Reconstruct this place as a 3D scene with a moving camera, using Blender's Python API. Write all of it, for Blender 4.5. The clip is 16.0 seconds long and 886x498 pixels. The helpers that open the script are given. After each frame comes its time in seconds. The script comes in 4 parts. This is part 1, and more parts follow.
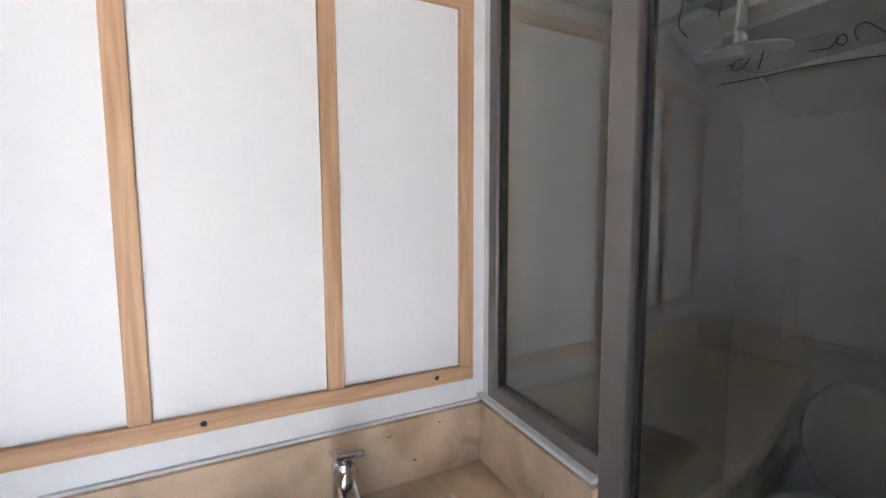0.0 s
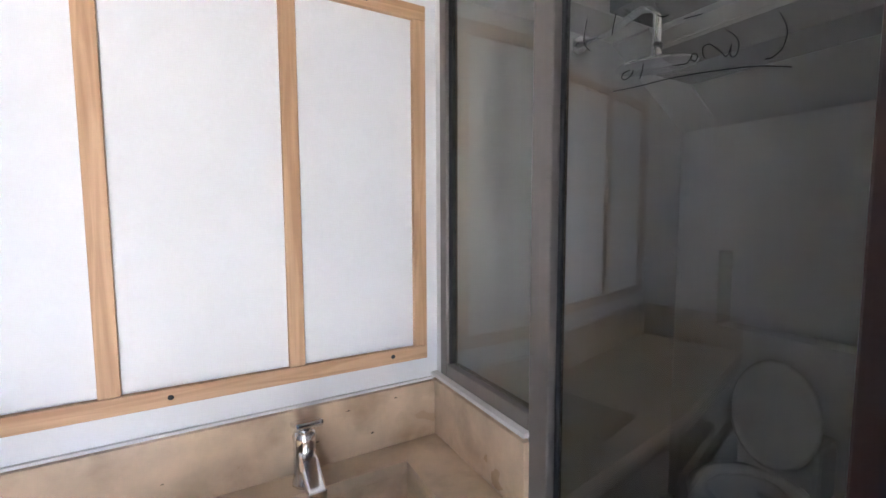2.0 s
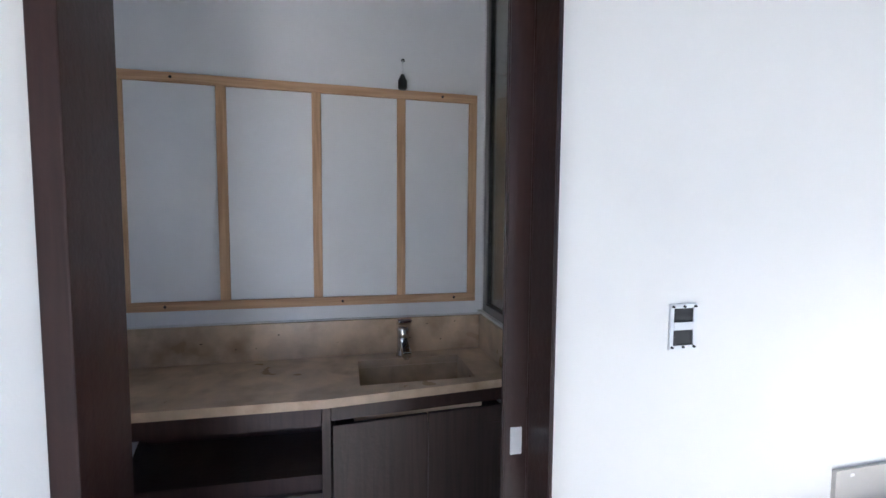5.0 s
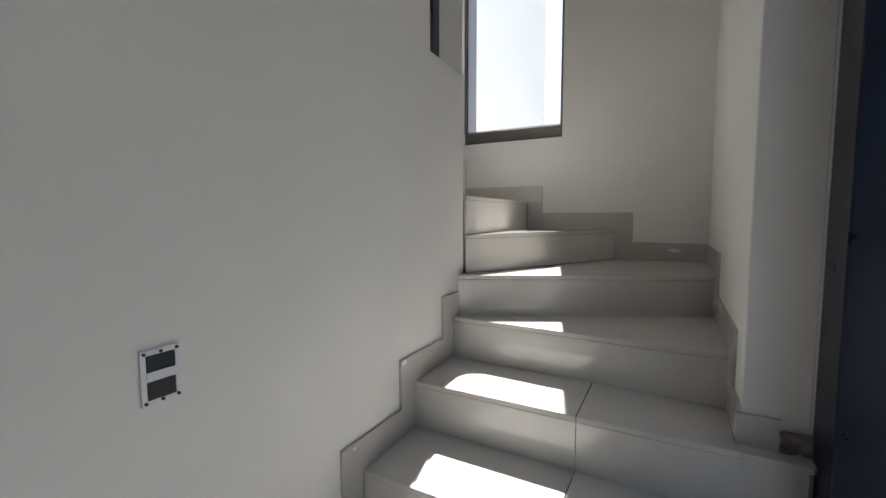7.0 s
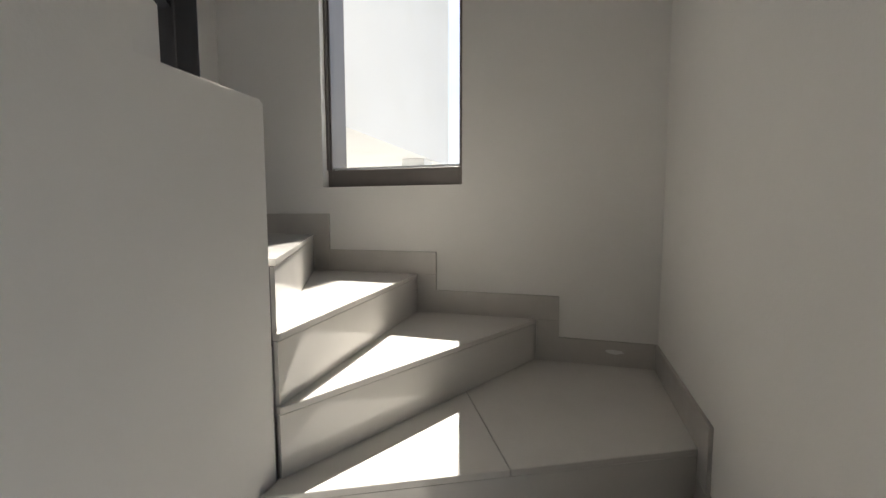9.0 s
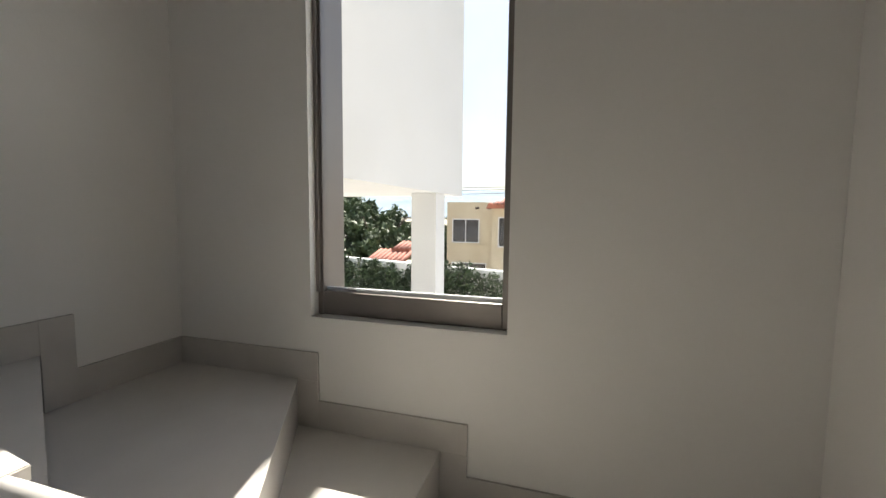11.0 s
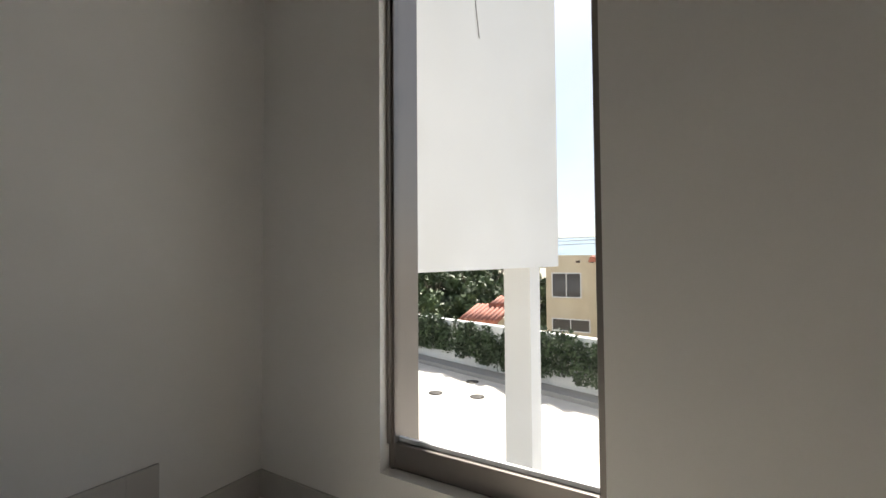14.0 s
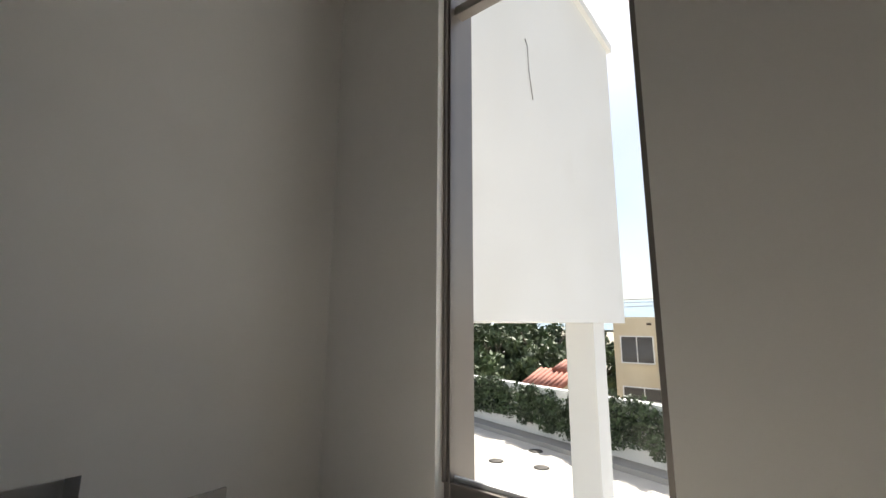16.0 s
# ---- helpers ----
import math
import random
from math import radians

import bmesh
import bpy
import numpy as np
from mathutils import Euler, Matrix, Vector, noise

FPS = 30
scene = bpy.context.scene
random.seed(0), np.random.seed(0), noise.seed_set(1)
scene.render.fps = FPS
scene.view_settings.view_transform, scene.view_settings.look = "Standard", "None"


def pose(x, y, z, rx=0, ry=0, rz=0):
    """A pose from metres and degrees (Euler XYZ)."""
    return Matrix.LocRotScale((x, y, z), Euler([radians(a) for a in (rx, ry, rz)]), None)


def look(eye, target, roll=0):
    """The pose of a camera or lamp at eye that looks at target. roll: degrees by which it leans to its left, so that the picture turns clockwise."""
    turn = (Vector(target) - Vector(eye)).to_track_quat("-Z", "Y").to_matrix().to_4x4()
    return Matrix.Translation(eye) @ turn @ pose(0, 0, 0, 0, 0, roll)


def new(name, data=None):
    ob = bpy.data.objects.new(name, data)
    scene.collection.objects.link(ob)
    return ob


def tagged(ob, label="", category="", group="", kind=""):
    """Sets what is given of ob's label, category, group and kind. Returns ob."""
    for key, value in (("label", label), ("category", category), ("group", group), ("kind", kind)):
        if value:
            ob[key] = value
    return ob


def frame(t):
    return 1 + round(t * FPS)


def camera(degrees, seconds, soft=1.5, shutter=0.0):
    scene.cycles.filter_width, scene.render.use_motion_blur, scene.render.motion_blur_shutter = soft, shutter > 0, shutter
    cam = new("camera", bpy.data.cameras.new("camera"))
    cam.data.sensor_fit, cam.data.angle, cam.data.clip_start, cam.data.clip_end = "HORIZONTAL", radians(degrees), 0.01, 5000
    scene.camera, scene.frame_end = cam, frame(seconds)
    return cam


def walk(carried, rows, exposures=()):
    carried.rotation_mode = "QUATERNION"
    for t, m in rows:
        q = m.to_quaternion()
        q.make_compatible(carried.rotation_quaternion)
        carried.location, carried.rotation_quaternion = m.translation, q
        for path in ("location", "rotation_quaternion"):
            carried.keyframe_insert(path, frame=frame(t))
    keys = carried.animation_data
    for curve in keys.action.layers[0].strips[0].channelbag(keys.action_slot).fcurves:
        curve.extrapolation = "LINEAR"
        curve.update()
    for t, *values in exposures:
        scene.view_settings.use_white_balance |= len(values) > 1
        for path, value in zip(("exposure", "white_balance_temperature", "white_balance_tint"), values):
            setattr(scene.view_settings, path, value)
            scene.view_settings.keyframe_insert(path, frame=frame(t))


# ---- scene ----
cam = camera(93.0, 16.0)

PATH = [
    (0, (-1.993, 0.145, 1.505), (-1.126, 1.938, 1.323), -0.2),
    (0.5, (-1.973, 0.165, 1.504), (-0.979, 1.891, 1.318), -0.0),
    (1, (-1.988, 0.166, 1.485), (-0.916, 1.847, 1.317), -0.0),
    (1.5, (-1.991, 0.134, 1.488), (-0.915, 1.811, 1.319), 0.0),
    (2, (-1.992, 0.034, 1.473), (-1.015, 1.772, 1.312), -0.2),
    (2.5, (-1.985, -0.136, 1.428), (-1.513, 1.802, 1.288), -0.4),
    (3, (-2.012, -0.305, 1.389), (-1.783, 1.679, 1.291), 0.2),
    (3.2, (-2.031, -0.369, 1.371), (-1.816, 1.616, 1.253), 0.3),
    (5.3, (-2.049, -0.829, 1.464), (-1.474, 1.082, 1.328), 0.5),
    (5.5, (-2.046, -0.849, 1.476), (-1.28, 0.992, 1.324), 0.4),
    (6, (-1.954, -0.894, 1.5), (-0.65, 0.615, 1.344), 0.2),
    (6.5, (-1.874, -0.898, 1.489), (-0.232, 0.233, 1.34), -0.1),
    (7, (-1.737, -0.837, 1.51), (0.014, 0.116, 1.353), -0.1),
    (7.5, (-1.558, -0.782, 1.501), (0.229, 0.104, 1.351), 0.2),
    (8, (-1.256, -0.677, 1.542), (0.578, 0.108, 1.394), 0.2),
    (8.5, (-0.976, -0.635, 1.727), (0.912, 0.004, 1.569), -0.1),
    (9, (-0.816, -0.662, 1.884), (1.093, -0.091, 1.716), -0.1),
    (9.5, (-0.678, -0.637, 1.975), (1.231, -0.065, 1.804), 0.3),
    (10, (-0.547, -0.557, 2.142), (1.359, 0.025, 1.97), 0.5),
    (12.5, (0.021, -0.262, 2.557), (1.895, 0.424, 2.415), 0.2),
    (13, (0.008, -0.308, 2.608), (1.85, 0.459, 2.47), 0.1),
    (13.5, (-0.03, -0.356, 2.676), (1.803, 0.436, 2.562), 0.2),
    (14, (-0.071, -0.392, 2.712), (1.648, 0.628, 2.774), -0.4),
    (14.5, (-0.124, -0.434, 2.716), (1.449, 0.769, 2.994), 0.1),
    (15, (-0.133, -0.447, 2.725), (1.378, 0.783, 3.176), 0.1),
    (15.5, (-0.096, -0.428, 2.671), (1.403, 0.805, 3.152), 0.1),
    (16, (-0.104, -0.432, 2.614), (1.431, 0.801, 2.967), 0.3),
]
EXPOSURES = [(0, 4.95, 6000, 14), (2.4, 5.05, 5900, 15), (3.2, 4.85, 5600, 15), (4.2, 4.0, 5500, 12), (5.3, 3.4, 5500, 11), (5.7, 3.1, 5500, 11), (6.3, 1.95, 5800, 10), (7.0, 1.7, 6150, 9), (8.0, 1.55, 6400, 9), (9.0, 1.55, 6550, 9), (12.5, 1.33, 6750, 9), (16, 1.33, 6750, 9)]
walk(cam, [(t, look(eye, target, roll)) for t, eye, target, roll in PATH], EXPOSURES)

# ---- world, sun and exposure ----
SUN_DIR = Vector((-1.0, -0.254, -1.465)).normalized()
world = bpy.data.worlds.new("sky")
scene.world = world
world.use_nodes = True
wn = world.node_tree.nodes
sky = wn.new("ShaderNodeTexSky")
sky.sky_type = "NISHITA"
sky.sun_disc = False
sky.sun_elevation = radians(54.8)
sky.sun_rotation = radians(76)
sky.dust_density = 1.5
# soft clouds laid over the blue
wco = wn.new("ShaderNodeTexCoord")
wno = wn.new("ShaderNodeTexNoise")
wno.inputs["Scale"].default_value = 3.2
wno.inputs["Detail"].default_value = 6
wra = wn.new("ShaderNodeValToRGB")
wra.color_ramp.elements[0].position = 0.47
wra.color_ramp.elements[1].position = 0.72
wmx = wn.new("ShaderNodeMixRGB")
wmx.inputs[2].default_value = (5.8, 6.2, 6.8, 1)
wl = world.node_tree.links
wl.new(wco.outputs["Generated"], wno.inputs["Vector"])
wl.new(wno.outputs["Fac"], wra.inputs["Fac"])
wl.new(wra.outputs["Color"], wmx.inputs[0])
wl.new(sky.outputs["Color"], wmx.inputs[1])
wl.new(wmx.outputs[0], wn["Background"].inputs["Color"])
wn["Background"].inputs["Strength"].default_value = 0.07

sun_data = bpy.data.lights.new("sun", "SUN")
sun_data.energy = 5.0
sun_data.angle = radians(0.5)
sun_data.color = (1.0, 0.95, 0.88)
sun = new("sun", sun_data)
sun.matrix_world = look((0, 0, 0), SUN_DIR)


# ---- materials ----
def mat(name, color, rough=0.6, metal=0.0, spread=0.07, var=0.06, scale=6.0, fine=60.0, bump=0.05, stain=None, amount=0.0, rand=0.0, spec=0.5):
    m = bpy.data.materials.new(name)
    m.use_nodes = True
    nt, n = m.node_tree, m.node_tree.nodes
    b = n["Principled BSDF"]
    b.inputs["Roughness"].default_value = rough
    b.inputs["Metallic"].default_value = metal
    b.inputs["Specular IOR Level"].default_value = spec
    co = n.new("ShaderNodeTexCoord")
    big, small = n.new("ShaderNodeTexNoise"), n.new("ShaderNodeTexNoise")
    big.inputs["Scale"].default_value, big.inputs["Detail"].default_value = scale, 5
    small.inputs["Scale"].default_value, small.inputs["Detail"].default_value = fine, 4
    geo = n.new("ShaderNodeNewGeometry")
    for t in (big, small):
        nt.links.new(geo.outputs["Position"], t.inputs["Vector"])
    r = n.new("ShaderNodeValToRGB")
    lo, hi = r.color_ramp.elements
    lo.position, hi.position = 0.3, 0.7
    lo.color = (*[c * (1 - var) for c in color], 1)
    hi.color = (*[min(1, c * (1 + var)) for c in color], 1)
    nt.links.new(big.outputs["Fac"], r.inputs["Fac"])
    out = r.outputs["Color"]
    if stain:
        s = n.new("ShaderNodeTexNoise")
        s.inputs["Scale"].default_value, s.inputs["Detail"].default_value = scale * 0.7, 8
        nt.links.new(geo.outputs["Position"], s.inputs["Vector"])
        sr = n.new("ShaderNodeValToRGB")
        sr.color_ramp.elements[0].position, sr.color_ramp.elements[1].position = 0.5, 0.72
        sr.color_ramp.elements[1].color = (amount, amount, amount, 1)
        nt.links.new(s.outputs["Fac"], sr.inputs["Fac"])
        mx = n.new("ShaderNodeMixRGB")
        mx.inputs[2].default_value = (*stain, 1)
        nt.links.new(sr.outputs["Color"], mx.inputs[0])
        nt.links.new(out, mx.inputs[1])
        out = mx.outputs[0]
    if rand:
        oi = n.new("ShaderNodeObjectInfo")
        hsv = n.new("ShaderNodeHueSaturation")
        mr = n.new("ShaderNodeMapRange")
        mr.inputs["To Min"].default_value, mr.inputs["To Max"].default_value = 1 - rand, 1 + rand
        nt.links.new(oi.outputs["Random"], mr.inputs["Value"])
        nt.links.new(mr.outputs["Result"], hsv.inputs["Value"])
        nt.links.new(out, hsv.inputs["Color"])
        out = hsv.outputs["Color"]
    nt.links.new(out, b.inputs["Base Color"])
    rr = n.new("ShaderNodeMapRange")
    rr.inputs["To Min"].default_value, rr.inputs["To Max"].default_value = max(0.02, rough - spread), min(1, rough + spread)
    nt.links.new(big.outputs["Fac"], rr.inputs["Value"])
    nt.links.new(rr.outputs["Result"], b.inputs["Roughness"])
    if bump:
        bp = n.new("ShaderNodeBump")
        bp.inputs["Strength"].default_value, bp.inputs["Distance"].default_value = bump, 0.01
        nt.links.new(small.outputs["Fac"], bp.inputs["Height"])
        nt.links.new(bp.outputs["Normal"], b.inputs["Normal"])
    return m


def wood_mat(name, dark, light, rough=0.55, along=2, stretch=22.0):
    """Wood whose grain runs along one axis of the object's own space."""
    m = mat(name, light, rough, var=0.05, bump=0.08)
    nt, n = m.node_tree, m.node_tree.nodes
    b = n["Principled BSDF"]
    co, mp = n.new("ShaderNodeTexCoord"), n.new("ShaderNodeMapping")
    sc = [stretch] * 3
    sc[along] = stretch * 0.05
    mp.inputs["Scale"].default_value = sc
    g = n.new("ShaderNodeTexNoise")
    g.inputs["Scale"].default_value, g.inputs["Detail"].default_value, g.inputs["Distortion"].default_value = 2.5, 6, 1.0
    r = n.new("ShaderNodeValToRGB")
    r.color_ramp.elements[0].position, r.color_ramp.elements[1].position = 0.34, 0.62
    r.color_ramp.elements[0].color, r.color_ramp.elements[1].color = (*dark, 1), (*light, 1)
    nt.links.new(co.outputs["Object"], mp.inputs["Vector"])
    nt.links.new(mp.outputs["Vector"], g.inputs["Vector"])
    nt.links.new(g.outputs["Fac"], r.inputs["Fac"])
    nt.links.new(r.outputs["Color"], b.inputs["Base Color"])
    return m


def glass_mat(name, tint, gloss=0.04, dirt=0.0):
    m = bpy.data.materials.new(name)
    m.use_nodes = True
    nt, n = m.node_tree, m.node_tree.nodes
    n.remove(n["Principled BSDF"])
    tr, gl, mx, lw = n.new("ShaderNodeBsdfTransparent"), n.new("ShaderNodeBsdfGlossy"), n.new("ShaderNodeMixShader"), n.new("ShaderNodeLayerWeight")
    tr.inputs["Color"].default_value = (*tint, 1)
    gl.inputs["Roughness"].default_value = 0.01
    lw.inputs["Blend"].default_value = 0.5
    pw, mr0 = n.new("ShaderNodeMath"), n.new("ShaderNodeMapRange")
    pw.operation = "POWER"
    pw.inputs[1].default_value = 4.0
    mr0.inputs["To Min"].default_value, mr0.inputs["To Max"].default_value = gloss, 0.8
    nt.links.new(lw.outputs["Facing"], pw.inputs[0])
    nt.links.new(pw.outputs[0], mr0.inputs["Value"])
    nt.links.new(mr0.outputs["Result"], mx.inputs[0])
    nt.links.new(tr.outputs[0], mx.inputs[1])
    nt.links.new(gl.outputs[0], mx.inputs[2])
    last = mx.outputs[0]
    if dirt:
        df, m2, no = n.new("ShaderNodeBsdfDiffuse"), n.new("ShaderNodeMixShader"), n.new("ShaderNodeTexNoise")
        no.inputs["Scale"].default_value, no.inputs["Detail"].default_value = 3, 7
        mr = n.new("ShaderNodeMapRange")
        mr.inputs["From Min"].default_value, mr.inputs["To Max"].default_value = 0.4, dirt
        nt.links.new(no.outputs["Fac"], mr.inputs["Value"])
        nt.links.new(mr.outputs["Result"], m2.inputs[0])
        nt.links.new(last, m2.inputs[1])
        nt.links.new(df.outputs[0], m2.inputs[2])
        last = m2.outputs[0]
    nt.links.new(last, n["Material Output"].inputs["Surface"])
    return m


M_WALL = mat("white_wall_paint", (0.79, 0.775, 0.745), 0.75, var=0.025, scale=2.2, fine=140, bump=0.05, stain=(0.69, 0.67, 0.63), amount=0.35)
M_BATH = mat("bathroom_wall_paint", (0.82, 0.82, 0.83), 0.6, var=0.03, scale=3.0, fine=120, bump=0.06, stain=(0.66, 0.67, 0.70), amount=0.35)
M_CEIL = mat("ceiling_paint", (0.75, 0.75, 0.74), 0.8, var=0.02)
M_TILE = mat("pale_porcelain_tile", (0.70, 0.675, 0.635), 0.035, spread=0.015, var=0.03, scale=5, fine=200, bump=0.004, stain=(0.61, 0.585, 0.55), amount=0.3, rand=0.03)
M_SKIRT = mat("grey_beige_skirting_tile", (0.53, 0.505, 0.47), 0.2, var=0.05, scale=8, bump=0.02, stain=(0.5, 0.49, 0.47), amount=0.3)
M_GROUT = mat("grout", (0.30, 0.29, 0.28), 0.9, bump=0.1)
M_MARBLE = mat("beige_travertine", (0.60, 0.445, 0.305), 0.3, var=0.2, scale=10, fine=90, bump=0.04, stain=(0.33, 0.22, 0.13), amount=0.85)
M_BATTEN = wood_mat("pine_batten", (0.46, 0.27, 0.145), (0.63, 0.40, 0.235), 0.6, 2)
M_BATTEN_H = wood_mat("pine_batten_level", (0.46, 0.27, 0.145), (0.63, 0.40, 0.235), 0.6, 0)
M_DARKWOOD = wood_mat("dark_brown_wood", (0.027, 0.012, 0.010), (0.042, 0.019, 0.016), 0.35, 2)
M_CABWOOD = wood_mat("walnut_cabinet_wood", (0.045, 0.028, 0.023), (0.068, 0.044, 0.036), 0.45, 2)
M_BRONZE = mat("bronze_aluminium", (0.21, 0.19, 0.175), 0.38, 0.45, var=0.06, scale=12, bump=0.01)
M_STEEL = mat("black_steel", (0.022, 0.022, 0.025), 0.45, 0.3, var=0.1, scale=12, bump=0.02)
M_NAVY = mat("dark_blue_steel", (0.012, 0.015, 0.03), 0.3, 0.3, var=0.1, scale=10, bump=0.01)
M_CHROME = mat("chrome", (0.8, 0.8, 0.82), 0.1, 1.0, var=0.02, bump=0)
M_CERAMIC = mat("white_ceramic", (0.8, 0.8, 0.79), 0.12, var=0.01, bump=0)
M_PLASTIC = mat("white_plastic", (0.75, 0.76, 0.78), 0.35, var=0.02, bump=0)
M_BLACK = mat("black_plastic", (0.015, 0.016, 0.018), 0.5, var=0.1, bump=0.02)
M_MARKER = mat("black_marker", (0.03, 0.03, 0.032), 0.6, bump=0)
M_MORTAR = mat("broken_mortar", (0.22, 0.20, 0.18), 0.95, var=0.5, scale=35, fine=120, bump=0.9)
M_SEAL = mat("white_silicone", (0.74, 0.73, 0.71), 0.5, bump=0.1)
M_GLASS = glass_mat("window_glass", (0.985, 0.99, 0.99), 0.015, 0.02)
M_SHOWER = glass_mat("shower_glass", (0.92, 0.92, 0.875), 0.09, 0.006)
M_TINTED = glass_mat("dark_tinted_glass", (0.58, 0.6, 0.63), 0.03)
M_STUCCO = mat("white_stucco", (0.68, 0.69, 0.69), 0.8, var=0.03, scale=2, fine=90, bump=0.1, stain=(0.6, 0.6, 0.57), amount=0.3)
M_CREAM = mat("cream_stucco", (0.62, 0.55, 0.42), 0.85, var=0.06, scale=0.8, fine=20, bump=0.1, stain=(0.42, 0.33, 0.2), amount=0.4)
M_ROOF = mat("red_clay_tile", (0.34, 0.13, 0.09), 0.8, var=0.3, scale=3, bump=0.2)
M_PAVE = mat("pale_stone_paving", (0.52, 0.49, 0.45), 0.8, var=0.12, scale=2.5, fine=30, bump=0.2, rand=0.1)
M_GROUND = mat("dry_ground", (0.36, 0.32, 0.25), 0.9, var=0.2, scale=0.5, fine=10, bump=0.3)
M_LEAF = mat("leaf_green", (0.04, 0.065, 0.028), 0.6, var=0.45, scale=2.5, fine=30, bump=0.1)
M_LEAF2 = mat("tree_leaf_green", (0.085, 0.12, 0.05), 0.6, var=0.5, scale=0.6, fine=12, bump=0.1)
M_BARK = mat("bark", (0.10, 0.07, 0.05), 0.9, var=0.3, bump=0.5)
M_IRON = mat("cast_iron", (0.05, 0.045, 0.04), 0.7, 0.4, var=0.2, scale=15, bump=0.2)
# distance haze is put into the hills' pale blue colour
M_HILL = mat("hazy_blue_hill", (0.20, 0.27, 0.33), 0.95, var=0.2, scale=0.02, fine=0.3, bump=0)
M_DARKGLASS = mat("dark_window_glass", (0.03, 0.032, 0.04), 0.08, 0.0, var=0.2, scale=1, bump=0)


# ---- mesh helpers ----
def box(bm, a, b, bevel=0.0):
    """A box between two corners."""
    x0, y0, z0 = (min(p, q) for p, q in zip(a, b))
    x1, y1, z1 = (max(p, q) for p, q in zip(a, b))
    vs = [bm.verts.new(v) for v in ((x0, y0, z0), (x1, y0, z0), (x1, y1, z0), (x0, y1, z0), (x0, y0, z1), (x1, y0, z1), (x1, y1, z1), (x0, y1, z1))]
    fs = [bm.faces.new([vs[i] for i in f]) for f in ((3, 2, 1, 0), (4, 5, 6, 7), (0, 1, 5, 4), (1, 2, 6, 5), (2, 3, 7, 6), (3, 0, 4, 7))]
    if bevel:
        es = list({e for f in fs for e in f.edges})
        bmesh.ops.bevel(bm, geom=es, offset=bevel, segments=2, affect="EDGES", profile=0.5)
    return bm


def cube(a, b, bevel=0.0):
    return box(bmesh.new(), a, b, bevel)


def prism(pts, z0, z1, bevel=0.0):
    """An upright prism over a plan polygon (anticlockwise)."""
    bm = bmesh.new()
    lo = [bm.verts.new((x, y, z0)) for x, y in pts]
    hi = [bm.verts.new((x, y, z1)) for x, y in pts]
    n = len(pts)
    bm.faces.new(lo[::-1])
    bm.faces.new(hi)
    for i in range(n):
        bm.faces.new((lo[i], lo[(i + 1) % n], hi[(i + 1) % n], hi[i]))
    if bevel:
        bmesh.ops.bevel(bm, geom=list(bm.edges), offset=bevel, segments=2, affect="EDGES")
    return bm


def side_prism(pts, y0, y1):
    """A prism over an x-z polygon, between two y."""
    bm = bmesh.new()
    lo = [bm.verts.new((x, y0, z)) for x, z in pts]
    hi = [bm.verts.new((x, y1, z)) for x, z in pts]
    n = len(pts)
    bm.faces.new(lo)
    bm.faces.new(hi[::-1])
    for i in range(n):
        bm.faces.new((lo[(i + 1) % n], lo[i], hi[i], hi[(i + 1) % n]))
    bmesh.ops.recalc_face_normals(bm, faces=bm.faces)
    return bm


def tube(points, radius, sides=10, bm=None, taper=1.0):
    """A round bar along points."""
    bm = bm or bmesh.new()
    pts = [Vector(p) for p in points]
    rings = []
    for i, p in enumerate(pts):
        d = (pts[min(i + 1, len(pts) - 1)] - pts[max(i - 1, 0)]).normalized()
        u = d.cross(Vector((0, 0, 1)) if abs(d.z) < 0.9 else Vector((1, 0, 0))).normalized()
        v = d.cross(u)
        r = radius * (1 + (taper - 1) * i / max(1, len(pts) - 1))
        rings.append([bm.verts.new(p + r * (math.cos(a) * u + math.sin(a) * v)) for a in (2 * math.pi * k / sides for k in range(sides))])
    for a, b in zip(rings, rings[1:]):
        for k in range(sides):
            f = bm.faces.new((a[k], a[(k + 1) % sides], b[(k + 1) % sides], b[k]))
            f.smooth = True
    bm.faces.new(rings[0][::-1])
    bm.faces.new(rings[-1])
    bmesh.ops.recalc_face_normals(bm, faces=bm.faces)
    return bm


def lathe(profile, centre, sides=28, sx=1.0, sy=1.0):
    """A turned shape: (radius, height) pairs about an upright axis."""
    bm = bmesh.new()
    cx, cy, cz = centre
    rings = [[bm.verts.new((cx + sx * r * math.cos(2 * math.pi * k / sides), cy + sy * r * math.sin(2 * math.pi * k / sides), cz + h)) for k in range(sides)] for r, h in profile]
    for a, b in zip(rings, rings[1:]):
        for k in range(sides):
            bm.faces.new((a[k], a[(k + 1) % sides], b[(k + 1) % sides], b[k])).smooth = True
    bm.faces.new(rings[0][::-1])
    bm.faces.new(rings[-1])
    bmesh.ops.recalc_face_normals(bm, faces=bm.faces)
    return bm


def mesh_object(name, bm, material):
    me = bpy.data.meshes.new(name)
    bm.to_mesh(me)
    bm.free()
    me.materials.append(material)
    return new(name, me)


def thing(name, bm, material, label, category, group="", kind=""):
    return tagged(mesh_object(name, bm, material), label, category, group, kind)


def empty(name, at, label, category, group="", kind=""):
    ob = new(name)
    ob.location = at
    return tagged(ob, label, category, group, kind)


def part(name, bm, material, parent, label=""):
    """A bmesh in world coordinates as one mesh under a thing or a part."""
    ob = mesh_object(name, bm, material)
    ob.parent = parent
    bpy.context.view_layer.update()
    ob.matrix_parent_inverse = parent.matrix_world.inverted()
    if label:
        ob["label"] = label
    return ob


def structure(name, bm, material, label="", category="wall"):
    return thing(name, bm, material, label, category, kind="structure")


